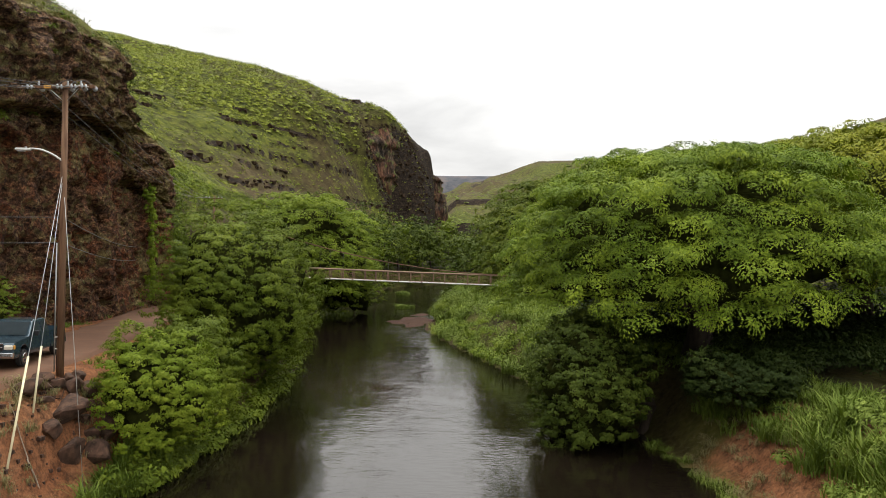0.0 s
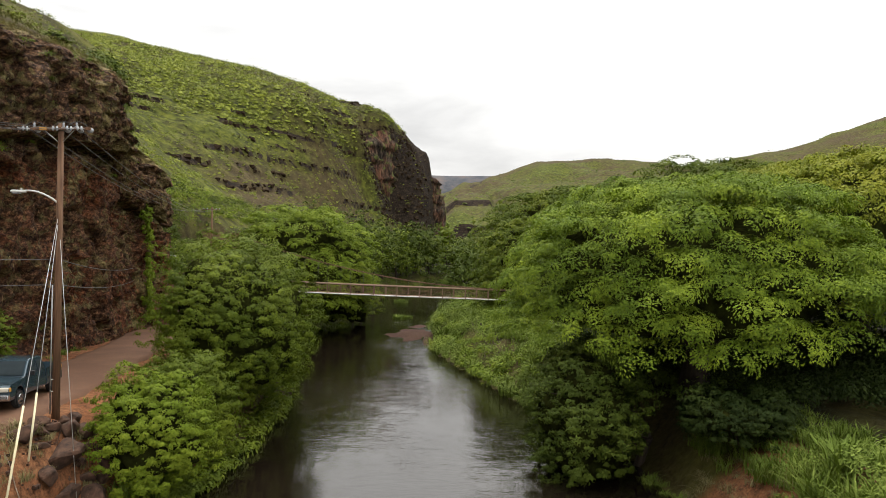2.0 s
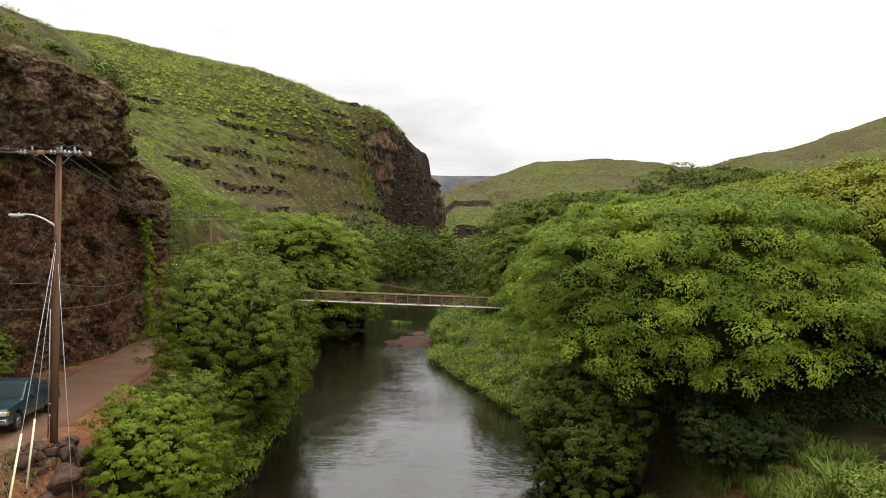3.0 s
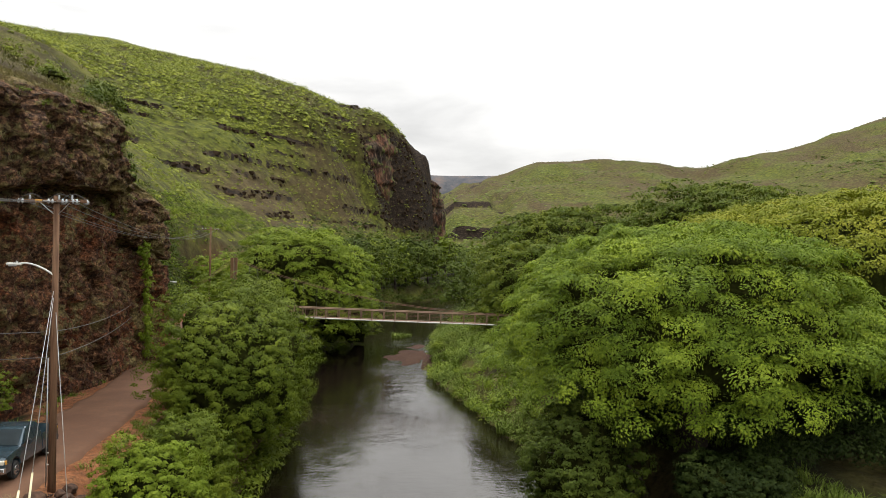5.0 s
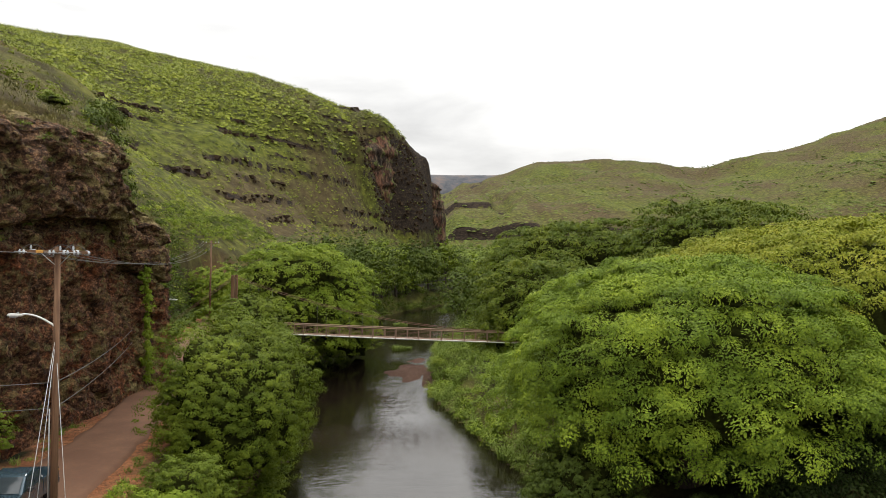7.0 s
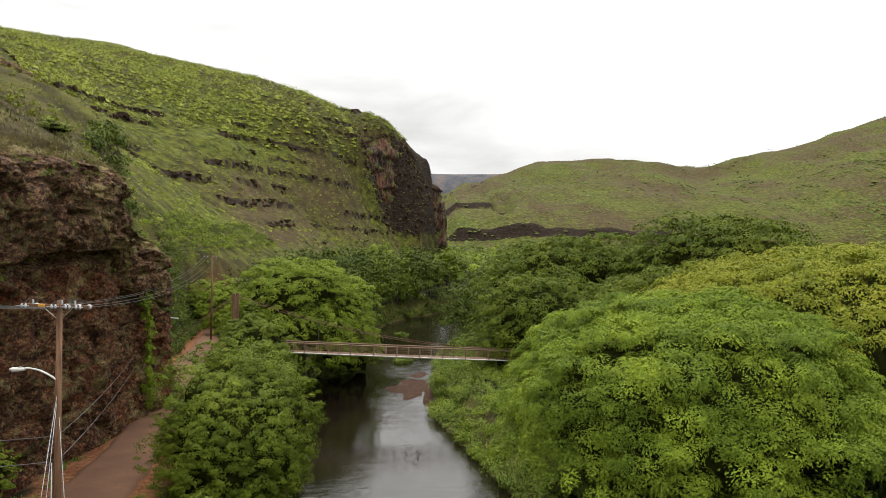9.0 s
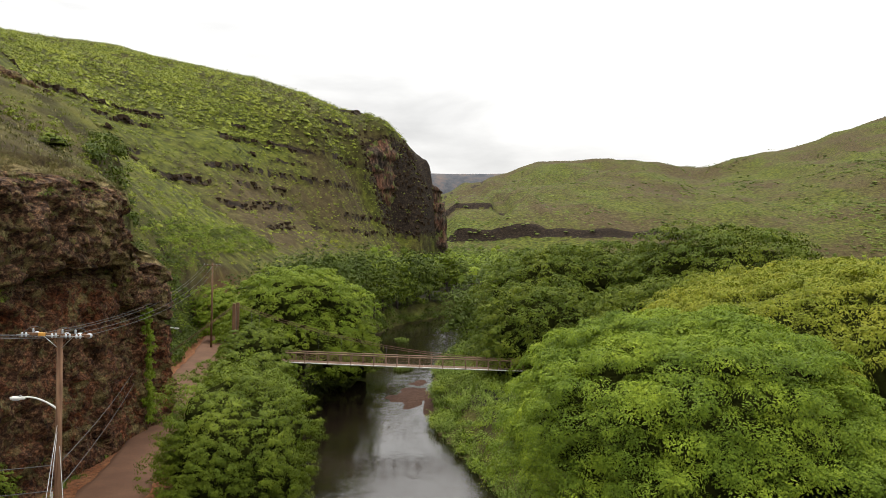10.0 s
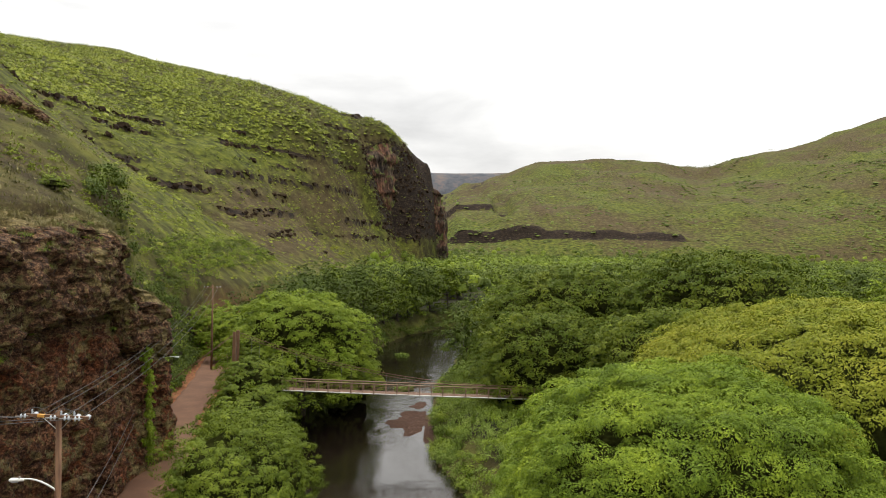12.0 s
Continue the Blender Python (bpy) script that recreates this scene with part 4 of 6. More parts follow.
def broad_trees():
    rain = "wide spreading rain tree with layered bright green foliage"
    deep = "tall rain tree with deep green domed crown"
    umbrella_tree(rain, 15.5, 45.4, 12.0, 13.4, 17.0, 8.4, 0.16, 430, 1.5, 15, 68, 0.14, RAIN_LEAF, 1, 0.1, 0.75, (15.5, 43), 3.4, 2.4, 1.7)
    umbrella_tree("wide spreading rain tree with yellowing seed-tipped crown", 35.3, 59, 20.2, 22.0, 20.2, 10.4, 0.14, 980, 1.5, 13, 32, 0.2, RAIN_YELLOW, 2, 0.08, 0.7, None, 0.0, 2.4, 0.8)
    umbrella_tree(deep, 36.5, 92, 15.5, 12.5, 23.8, 13.0, 0.4, 340, 1.9, 12, 22, 0.32, RAIN_DARK, 3, 0.2, 0.6)
    umbrella_tree(deep, 20, 105, 15.5, 12.5, 21.6, 11.0, 0.45, 340, 1.9, 12, 22, 0.32, RAIN_DARK, 4, 0.2, 0.6)
    umbrella_tree(deep, 26, 82, 10.0, 8.5, 17.8, 9.0, 0.5, 150, 1.8, 12, 26, 0.3, RAIN_DARK, 7, 0.2, 0.5)
    umbrella_tree("low rain tree behind the suspension footbridge end", 14.0, 91, 10.0, 8.0, 16.4, 7.5, 0.6, 170, 1.8, 12, 26, 0.3, RAIN_DARK, 5, 0.2, 0.45)
    umbrella_tree("spreading rain tree with fresh green layers beside the road", -19.5, 99, 10.5, 9.5, 17.3, 9.0, 0.6, 230, 1.6, 13, 34, 0.23, BRIGHT_LEAF, 6, 0.26, 0.5, None, 0.0, 2.2)


def bank_trees():
    lab = "dense leafy bank tree drooping over the river"
    tree("bank_tree", lab, -13.7, 47.6, 5.1, 7.6, 12.2, 6.6, 0.9, 135, 1.1, 1.0, 22, 50, 0.15, BANK_LEAF, 11, 0.3, 0.28, (-14.5, 50), "", 0.3, -0.6)
    tree("bank_tree", lab, -14.2, 57.5, 3.2, 4.5, 7.6, 3.8, 0.95, 60, 1.05, 0.75, 18, 28, 0.22, BANK_LEAF, 19, 0.35, 0.2)
    tree("bank_tree", lab, -18.8, 71.5, 4.0, 5.0, 9.2, 5.0, 0.95, 70, 1.15, 0.75, 18, 28, 0.24, BANK_LEAF, 20, 0.35, 0.2)
    tree("bank_tree", lab, -17.6, 64, 4.6, 6.3, 9.4, 5.5, 0.85, 90, 1.15, 0.75, 18, 30, 0.24, BANK_LEAF, 12, 0.35, 0.25)
    tree("bank_tree", lab, -21.0, 79, 4.0, 5.8, 11.4, 7.0, 0.9, 85, 1.15, 0.75, 18, 28, 0.25, BANK_LEAF, 13, 0.35, 0.25)
    tree("bank_tree", lab, -24.0, 92, 3.6, 4.0, 10.8, 7.0, 0.9, 60, 1.2, 0.75, 16, 26, 0.28, BANK_LEAF, 21, 0.35, 0.25)
    tree("bank_tree", lab, -14.5, 106, 5.0, 5.0, 11.0, 5.0, 0.95, 80, 1.4, 0.7, 16, 24, 0.32, BANK_LEAF, 22, 0.35, 0.25, (-20.5, 106))
    tree("bush", "bright green bushy shrub above the dark river bank", -12.5, 31.2, 2.4, 2.5, 6.2, 3.4, 0.9, 90, 0.62, 1.0, 20, 44, 0.11, BRIGHT_LEAF, 14, 0.3, 0.08, (-13.4, 31.2), "", 0.3, -0.6)
    tree("bush", "mid green bushy shrub on the river bank", -12.9, 36.5, 2.5, 3.2, 6.0, 3.4, 0.9, 84, 0.7, 1.0, 18, 40, 0.13, BANK_LEAF, 15, 0.3, 0.08, (-13.6, 36.5), "", 0.3, -0.6)
    tree("bush", "small roadside bush against the cliff foot", -25.4, 40.0, 1.3, 1.6, 7.6, 6.0, 0.9, 24, 0.6, 0.8, 12, 26, 0.15, BANK_LEAF, 16, 0.35, 0.06)
    tree("bush", "small green shrub on the cliff top", -33.0, 60, 1.5, 1.5, 29.6, 28.2, 0.8, 22, 0.6, 0.7, 12, 22, 0.2, BANK_LEAF, 23, 0.35, 0.06)
    tree("bush", "small green shrub on the cliff top", -37.5, 58, 1.3, 1.3, 31.8, 30.6, 0.8, 20, 0.6, 0.7, 12, 22, 0.2, BANK_LEAF, 24, 0.35, 0.06)
    tree("bank_tree", "low dark leafy tree dipping into the river under the rain tree", 8.0, 38.4, 3.2, 3.8, 6.8, 3.0, 0.95, 95, 0.8, 0.9, 18, 40, 0.15, WOOD_LEAF, 17, 0.3, 0.2, (11.2, 39.4), "", 0.3, -0.6)
    # this bush's leaf colour carries the shade of the canopy above it
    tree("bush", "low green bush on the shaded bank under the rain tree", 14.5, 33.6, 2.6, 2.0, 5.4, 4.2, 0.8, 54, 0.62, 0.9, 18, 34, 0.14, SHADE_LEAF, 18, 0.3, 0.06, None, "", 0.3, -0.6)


def wood_trees():
    """Woodland between hill, road and river, thinning out into the valley."""
    rng = np.random.default_rng(5)
    lab = "leafy woodland tree on the valley floor"
    spots = []
    for i in range(330):
        y = 108 + 170 * (i / 330) ** 1.1 + rng.random() * 6
        x = -62 + rng.random() * (70 + y * 0.75)
        rl, rr = np.interp(y, RIVER_Y, RIVER_L), np.interp(y, RIVER_Y, RIVER_R)
        if rl - 2.5 < x < rr + 4 or (x > rr and y < 122) or abs(x - np.interp(y, ROAD_Y, ROAD_X)) < 5:
            continue
        z = float(land_z(x, y)[0])
        if z > 10 or any((x - a) ** 2 + (y - b) ** 2 < 42 for a, b, _ in spots):
            continue
        spots.append((x, y, z))
    for i in range(16):
        y = 112 + i * 7.5
        spots.append((np.interp(y, RIVER_Y, RIVER_L) - 3.5 - 3 * rng.random(), y, -1.0))
    for i in range(300):
        y = 72 + rng.random() * 200
        x = -31 - 0.1 * (y - 72) - rng.random() * 26
        z = float(land_z(x, y)[0])
        if z > (9 if y < 110 else 27) or abs(x - np.interp(y, ROAD_Y, ROAD_X)) < 4.5 or any((x - a) ** 2 + (y - b) ** 2 < 14 for a, b, _ in spots):
            continue
        spots.append((x, y, z))
    for i, (x, y, z) in enumerate(spots[:165]):
        over_river, near_hill = z < -0.5, z > 7 or y < 108
        z = float(land_z(x, y)[0])
        r = 5.0 + rng.random() * 1.5 if over_river else 2.2 + rng.random() * 1.8 if near_hill else 4.2 + rng.random() * 3.0
        h = 13 + rng.random() * 4 if over_river else 3.5 + rng.random() * 3 if near_hill else 9 + rng.random() * 5
        close = y < 190
        tree("woodland_tree", lab, x, y, r, r, z + h, z + h * 0.48, 0.85, 30, 0.5 + 0.27 * r, 0.7, 8 if close else 6, 10 if close else 7, 0.46 if close else 0.75, ((BANK_LEAF, WOOD_LEAF, BRIGHT_LEAF) if x > np.interp(y, RIVER_Y, RIVER_R) else (WOOD_LEAF, BANK_LEAF, WOOD_LEAF))[int(rng.random() * 3)], 100 + i, 0.35, 0.22, None, "valley woodland")

    for x, y, r, top in ((-34.6, 117, 4.3, 12.5), (-40.5, 127, 4.5, 13.0), (-36.0, 131, 4.2, 12.0)):
        tree("woodland_tree", "leafy tree overhanging the bend of the road", x, y, r, r, top, 7.5, 0.8, 60, 1.3, 0.7, 14, 18, 0.34, BRIGHT_LEAF, int(700 + y), 0.3, 0.22, (x + 4.2, y), "valley woodland")


broad_trees()
bank_trees()
wood_trees()


def mounds(c, r, flat, rng):
    """Low uneven domes of packed foliage under the outer leaves."""
    a = np.arange(7) / 7 * 2 * np.pi
    ring = np.stack([np.cos(a), np.sin(a), 0 * a], -1)
    unit = np.concatenate([ring * 1.1 + [0, 0, -0.8], ring * [0.75, 0.75, 0] + [0, 0, 0.35], [[0, 0, 0.75]]])
    n = len(c)
    v = c[:, None] + unit[None] * (r[:, None, None] * (0.6 + 0.7 * rng.random((n, 15, 1)))) * np.array([1, 1, flat])
    i = np.arange(7)
    k = (i + 1) % 7
    one = np.concatenate([np.stack([i, k, 7 + k], -1), np.stack([i, 7 + k, 7 + i], -1), np.stack([7 + i, 7 + k, 14 + 0 * i], -1)])
    return v.reshape(-1, 3), (one[None] + np.arange(n)[:, None, None] * 15).reshape(-1, 3)


def scatter_clumps(name, label, category, xs, ys, sizes, per, leaf, material, flat=0.7, lift=0.4, core=0.0, up=0.6, under=-0.25):
    rng = np.random.default_rng(len(xs))
    z = land_z(xs, ys)
    c = np.stack([xs, ys, z + sizes * lift], -1)
    v, f = clump_leaves(c, sizes, flat, per, leaf, rng, 0.4, up, under)
    if core:
        v, f = joined([(v, f), mounds(c, sizes * core, flat, rng)])
    return tagged(mesh_np(name, v, f, material), label, category, kind="stuff")


def hill_scrub():
    rng = np.random.default_rng(31)
    n = 26000
    x = -rng.random(n) * 340
    y = 240 + rng.random(n) * 320
    z, rock, dirt, wood, far, gravel = land(x, y)
    patch = fbm(x * 0.02, y * 0.02, None, 3, 77)
    keep = (z + 14 * patch + 0.07 * (x + 100) > 74) & (rng.random(n) < 0.75 + 0.4 * patch) & (rock < 0.3)
    x, y, z = x[keep], y[keep], z[keep]
    size = 1.4 + 3.0 * rng.random(len(x)) ** 2.4
    kind = fbm(x * 0.03, y * 0.03, None, 2, 76) + 0.45 * rng.normal(size=len(x))
    for lot, material, tint in ((kind > 0.1, SHRUB_LEAF, "bright yellow-green"), ((kind > -0.45) & (kind <= 0.1), THORN_LEAF, "mid green"), (kind <= -0.45, DULL_LEAF, "dull olive")):
        scatter_clumps("hillside_thicket", "flat-topped " + tint + " thorn trees over the upper hillside", "scrub", x[lot], y[lot], size[lot], 20, 0.84, material, 0.62, 0.12, 0.36, 0.6, -0.4)
    n = 21000
    x, y = -rng.random(n) * 300, 72 + rng.random(n) ** 0.8 * 470
    z, rock, dirt, wood, far, gravel = land(x, y)
    patch = fbm(x * 0.015, y * 0.015, None, 3, 78)
    keep = (z > 10) & (z < 95) & (rng.random(n) < 0.3 + 0.5 * step(0.0, 0.5, patch)) & ((y > 140) | (rng.random(n) < 0.3))
    x, y = x[keep], y[keep]
    scatter_clumps("hillside_scrub", "low olive scrub over the valley hillside", "scrub", x, y, 0.5 + 1.5 * rng.random(len(x)) ** 2.2, 20, 0.45, THORN_LEAF, 0.6, 0.1, 0.4, 0.9, -0.2)
    n = 4200
    x, y = -30 - rng.random(n) ** 1.4 * 85, 62 + rng.random(n) * 115
    z = land_z(x, y)
    patch = fbm(x * 0.05, y * 0.05, None, 3, 80)
    keep = (z > 7) & (rng.random(n) < 0.35 + patch + 0.4 * (z < 24)) & (np.abs(x - np.interp(y, ROAD_Y, ROAD_X)) > 3.4)
    x, y = x[keep], y[keep]
    scatter_clumps("spur_scrub", "small olive shrubs over the dry grassy spur", "scrub", x, y, 0.3 + 0.8 * rng.random(len(x)) ** 2, 30, 0.27, SHRUB_LEAF, 0.7, 0.3)
    scatter_clumps("yellow_shrubs", "yellow-flowering shrubs at the foot of the hill", "shrub", np.array([-52.0, -49, -38, -36, -34]), np.array([340.0, 342, 338, 341, 343]), np.array([2.6, 2.2, 2.4, 3.0, 2.0]), 200, 0.55, RAIN_YELLOW, 0.8, 1.2)
    # broken basalt along the ledges
    n = 60000
    x, y = -rng.random(n) * 260, 120 + rng.random(n) * 420
    z, rock, dirt, wood, far, gravel = land(x, y)
    keep = (rock > 0.35) & (z > 16) & (rng.random(n) < 0.6)
    x, y, z = x[keep], y[keep], z[keep]
    m = len(x)
    cube = np.array([[p, q, w] for p in (-1, 1) for q in (-1, 1) for w in (-1, 1)], float)
    fs = np.array([[0, 1, 3, 2], [4, 6, 7, 5], [0, 4, 5, 1], [2, 3, 7, 6], [0, 2, 6, 4], [1, 5, 7, 3]])
    v = cube[None] * (0.35 + 0.65 * rng.random((m, 8, 3))) * (0.4 + 1.2 * rng.random((m, 1, 1)) ** 2.5) * [1.3, 1.0, 0.9]
    turn, tip = rng.random(m) * 6.283, rng.normal(size=m) * 0.35
    v = np.stack([v[..., 0], v[..., 1] * np.cos(tip)[:, None] - v[..., 2] * np.sin(tip)[:, None], v[..., 1] * np.sin(tip)[:, None] + v[..., 2] * np.cos(tip)[:, None]], -1)
    v = np.stack([v[..., 0] * np.cos(turn)[:, None] - v[..., 1] * np.sin(turn)[:, None], v[..., 0] * np.sin(turn)[:, None] + v[..., 1] * np.cos(turn)[:, None], v[..., 2]], -1)
    v = v + np.stack([x, y, z - 0.1], -1)[:, None]
    f = (fs[None] + np.arange(m)[:, None, None] * 8).reshape(-1, 4)
    tagged(mesh_np("ledge_rocks", v.reshape(-1, 3), f, LEDGE, None, False), "broken dark basalt along the hillside ledges", "rocks", kind="stuff")
    # thicket at the foot of the slope beside the road
    n = 2200
    y = 67 + rng.random(n) ** 1.5 * 150
    x = -29.5 - 0.08 * (y - 67) - rng.random(n) ** 1.2 * 30
    z = land_z(x, y)
    keep = (z < np.where(y < 115, 15, 24)) & (np.abs(x - np.interp(y, ROAD_Y, ROAD_X)) > 3.6)
    x, y = x[keep], y[keep]
    half = rng.random(len(x)) < 0.5
    size = 0.8 + 1.4 * rng.random(len(x)) ** 1.5
    scatter_clumps("slope_thicket", "dense green thicket on the slope above the road", "thicket", x[half], y[half], size[half], 76, 0.3, WOOD_LEAF, 0.8, 0.5)
    scatter_clumps("slope_thicket", "fresh green thicket on the slope above the road", "thicket", x[~half], y[~half], size[~half], 76, 0.3, BRIGHT_LEAF, 0.8, 0.5)
    n = 7500
    y = 250 + rng.random(n) * 585
    x = -40 + rng.random(n) * (y * 0.75 + 60)
    z, rock, dirt, wood, far, gravel = land(x, y)
    rl, rr = np.interp(y, RIVER_Y, RIVER_L), np.interp(y, RIVER_Y, RIVER_R)
    keep = ((x < rl - 4) | (x > rr + 4)) & (z < 14)
    x, y = x[keep], y[keep]
    kind = fbm(x * 0.012, y * 0.008, None, 2, 75) + 0.35 * rng.normal(size=len(x))
    for lot, material, tint in ((kind < 0.05, WOOD_LEAF, "deep green"), ((kind >= 0.05) & (kind < 0.6), BANK_LEAF, "mid green"), (kind >= 0.6, BRIGHT_LEAF, "light green")):
        scatter_clumps("valley_woodland", tint + " woodland canopy across the flat valley floor", "woodland", x[lot], y[lot], 2.4 + 3.2 * rng.random(lot.sum()), 26, 1.1, material, 0.9, 1.2, 0.5, 0.8, -0.3)
    n = 420
    y = 69 + rng.random(n) * 56
    left = rng.random(n) < 0.7
    x = np.interp(y, ROAD_Y, ROAD_X) + np.where(left, -3.5 - rng.random(n) * 6, 3.3 + rng.random(n) * 3)
    scatter_clumps("roadside_thicket", "mixed green thicket along the road", "thicket", x, y, np.where(left, 0.7 + 0.9 * rng.random(n), 0.45 + 0.4 * rng.random(n)), 80, 0.36, WOOD_LEAF, 0.85, 0.5)
    n = 26000
    y = 780 + rng.random(n) ** 1.3 * 950
    x = -20 + rng.random(n) * (y * 0.7 + 40)
    keep = rng.random(n) < 0.12 + 0.6 * step(-0.1, 0.4, fbm(x * 0.005, y * 0.005, None, 3, 79))
    x, y = x[keep], y[keep]
    scatter_clumps("far_hillside_scrub", "scattered green scrub over the far side of the valley", "scrub", x, y, (1.3 + 3.2 * rng.random(len(x)) ** 2) * (1 - 0.5 * step(1500, 1650, y)), 8, 1.3, FAR_LEAF, 0.35, 0.05, 0.8, 1.8, 0.05)


def blade_arrays(x, y, z, height, lean, rng, width=0.035):
    """Arching grass blades of three joints."""
    n = len(x)
    a = rng.random(n) * 2 * np.pi
    d = np.stack([np.cos(a), np.sin(a), np.zeros(n)], -1)
    side = np.stack([-np.sin(a), np.cos(a), np.zeros(n)], -1)
    root = np.stack([x, y, z], -1)
    rows = []
    for t, w in ((0, 0.8), (0.4, 1.0), (0.75, 0.7), (1.0, 0.12)):
        c = root + d * (lean * height * t * t)[:, None] + np.array([0, 0, 1.0]) * (height * (t - 0.42 * lean * t ** 3))[:, None]
        rows += [c - side * (width * w * (0.7 + height * 0.3))[:, None], c + side * (width * w * (0.7 + height * 0.3))[:, None]]
    v = np.stack(rows, 1).reshape(-1, 3)
    i = np.arange(n)[:, None] * 8
    f = np.concatenate([i + [[0, 1, 3, 2]], i + [[2, 3, 5, 4]], i + [[4, 5, 7, 6]]], 1).reshape(-1, 4)
    return v, f


def tussocks(name, label, xs, ys, zs, height, per, spread, material, seed, width=0.035, lean=0.7):
    rng = np.random.default_rng(seed)
    k = np.repeat(np.arange(len(xs)), per)
    r = spread * rng.random(len(k)) ** 0.7
    a = rng.random(len(k)) * 6.283
    h = height[k] * (0.5 + 0.6 * rng.random(len(k)))
    v, f = blade_arrays(xs[k] + r * np.cos(a), ys[k] + r * np.sin(a), zs[k] - 0.05, h, lean * (0.4 + 0.9 * rng.random(len(k))), rng, width)
    return tagged(mesh_np(name, v, f, material), label, "grass", kind="stuff")


def bank_plants():
    rng = np.random.default_rng(41)
    # creeping green growth on the inside of the bend
    n = 1300
    y = 42 + rng.random(n) * 85
    x = np.interp(y, RIVER_Y, RIVER_R) + 0.6 + rng.random(n) ** 1.3 * 12
    gap = (x > np.interp(y, RIVER_Y, RIVER_R) + 2.0) | (y < 84) | (y > 112)
    x, y = x[gap], y[gap]
    n = len(x)
    scatter_clumps("bank_creeper", "bright green creeper mounds along the river bank", "creeper", x, y, 0.45 + 0.95 * rng.random(n) ** 1.5, 90, 0.2, CANE, 0.85, 0.5)
    k = rng.choice(n, 260)
    tussocks("bank_cane_grass", "tall bright cane grass along the river bank", x[k], y[k], land_z(x[k], y[k]), 1.0 + 0.9 * rng.random(260), 30, 0.5, CANE, 42)
    k = rng.choice(n, 170)
    scatter_clumps("bank_creeper", "yellow-green creeper heaps along the river bank", "creeper", x[k], y[k], 0.8 + 0.6 * rng.random(170), 190, 0.22, BRIGHT_LEAF, 0.8, 0.5)
    # lush edge on the near right
    n = 90
    y = 20.5 + rng.random(n) * 8.5
    x = np.interp(y, RIVER_Y, RIVER_R) + 2.2 + rng.random(n) * 8
    tussocks("cane_grass", "tall arching cane grass on the red earth bank", x, y, land_z(x, y), 1.0 + 1.0 * rng.random(n), 90, 0.6, CANE, 43, 0.026)
    n = 70
    y = 20.5 + rng.random(n) * 8.5
    x = 13.4 + rng.random(n) * 9
    scatter_clumps("bank_shrubs", "soft green feathery shrubs on the earth bank", "shrub", x, y, 0.5 + 0.4 * rng.random(n), 190, 0.16, CANE, 0.8, 0.9)
    n = 75
    y = 29 + rng.random(n) * 9
    x = np.interp(y, RIVER_Y, RIVER_R) + 2.8 + rng.random(n) * 6
    tussocks("shade_grass", "long dull grass above the shaded earth bank", x, y, land_z(x, y), 0.6 + 0.6 * rng.random(n), 60, 0.5, CANE, 44, 0.022)
    n = 55
    y = 27.5 + rng.random(n) * 8
    x = np.interp(y, RIVER_Y, RIVER_R) + 0.6 + rng.random(n) * 3
    tussocks("dry_grass", "withered grass and roots hanging on the red bank", x, y, land_z(x, y), 0.3 + 0.4 * rng.random(n), 36, 0.35, STRAW, 50, 0.014, 1.1)
    n = 30
    y = 24 + rng.random(n) * 13
    x = np.interp(y, RIVER_Y, RIVER_R) + 0.2 + rng.random(n) * 0.9
    tussocks("waterside_grass", "low fresh grass at the water's edge", x, y, land_z(x, y), 0.3 + 0.3 * rng.random(n), 60, 0.4, CANE, 49, 0.02)
    n = 620
    y = 28 + rng.random(n) ** 1.3 * 85
    x = np.interp(y, RIVER_Y, RIVER_L) + 0.3 - rng.random(n) * np.where(y < 34, 1.6, 4.5)
    scatter_clumps("bank_undergrowth", "dark green undergrowth along the shaded river bank", "undergrowth", x, y, 0.5 + 0.5 * rng.random(n), 80, 0.26, BANK_LEAF, 0.8, 0.4)
    # undergrowth below the rain trees: canopy shade is painted into its leaf colour
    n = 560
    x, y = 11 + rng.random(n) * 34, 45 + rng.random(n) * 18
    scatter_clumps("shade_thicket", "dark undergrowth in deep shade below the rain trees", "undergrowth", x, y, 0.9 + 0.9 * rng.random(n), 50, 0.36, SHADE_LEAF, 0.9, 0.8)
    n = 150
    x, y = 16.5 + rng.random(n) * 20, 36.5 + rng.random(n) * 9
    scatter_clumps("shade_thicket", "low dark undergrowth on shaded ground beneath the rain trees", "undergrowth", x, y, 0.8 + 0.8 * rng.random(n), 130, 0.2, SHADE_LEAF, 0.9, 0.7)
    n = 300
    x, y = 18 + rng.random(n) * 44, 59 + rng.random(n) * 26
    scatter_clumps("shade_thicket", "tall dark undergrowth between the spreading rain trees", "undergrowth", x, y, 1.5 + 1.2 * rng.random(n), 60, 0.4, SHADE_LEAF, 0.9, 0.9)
    n = 620
    y = 104 + rng.random(n) * 160
    west = rng.random(n) < 0.5
    x = np.where(west, np.interp(y, RIVER_Y, RIVER_L) + 0.4 - rng.random(n) * 9, np.interp(y, RIVER_Y, RIVER_R) + 2.5 + rng.random(n) * 9)
    scatter_clumps("riverside_thicket", "dark green thicket lining the far river banks", "thicket", x, y, 0.9 + 1.1 * rng.random(n), 60, 0.5, WOOD_LEAF, 0.9, 0.6)
    # near left bank
    n = 60
    y = 26.5 + rng.random(n) * 6
    x = np.interp(y, RIVER_Y, RIVER_L) + 0.2 - rng.random(n) * 1.6
    tussocks("cane_grass", "arching green cane grass below the bank shrub", x, y, land_z(x, y), 0.8 + 0.8 * rng.random(n), 70, 0.4, CANE, 45, 0.022)
    n = 120
    y = 22 + rng.random(n) * 8
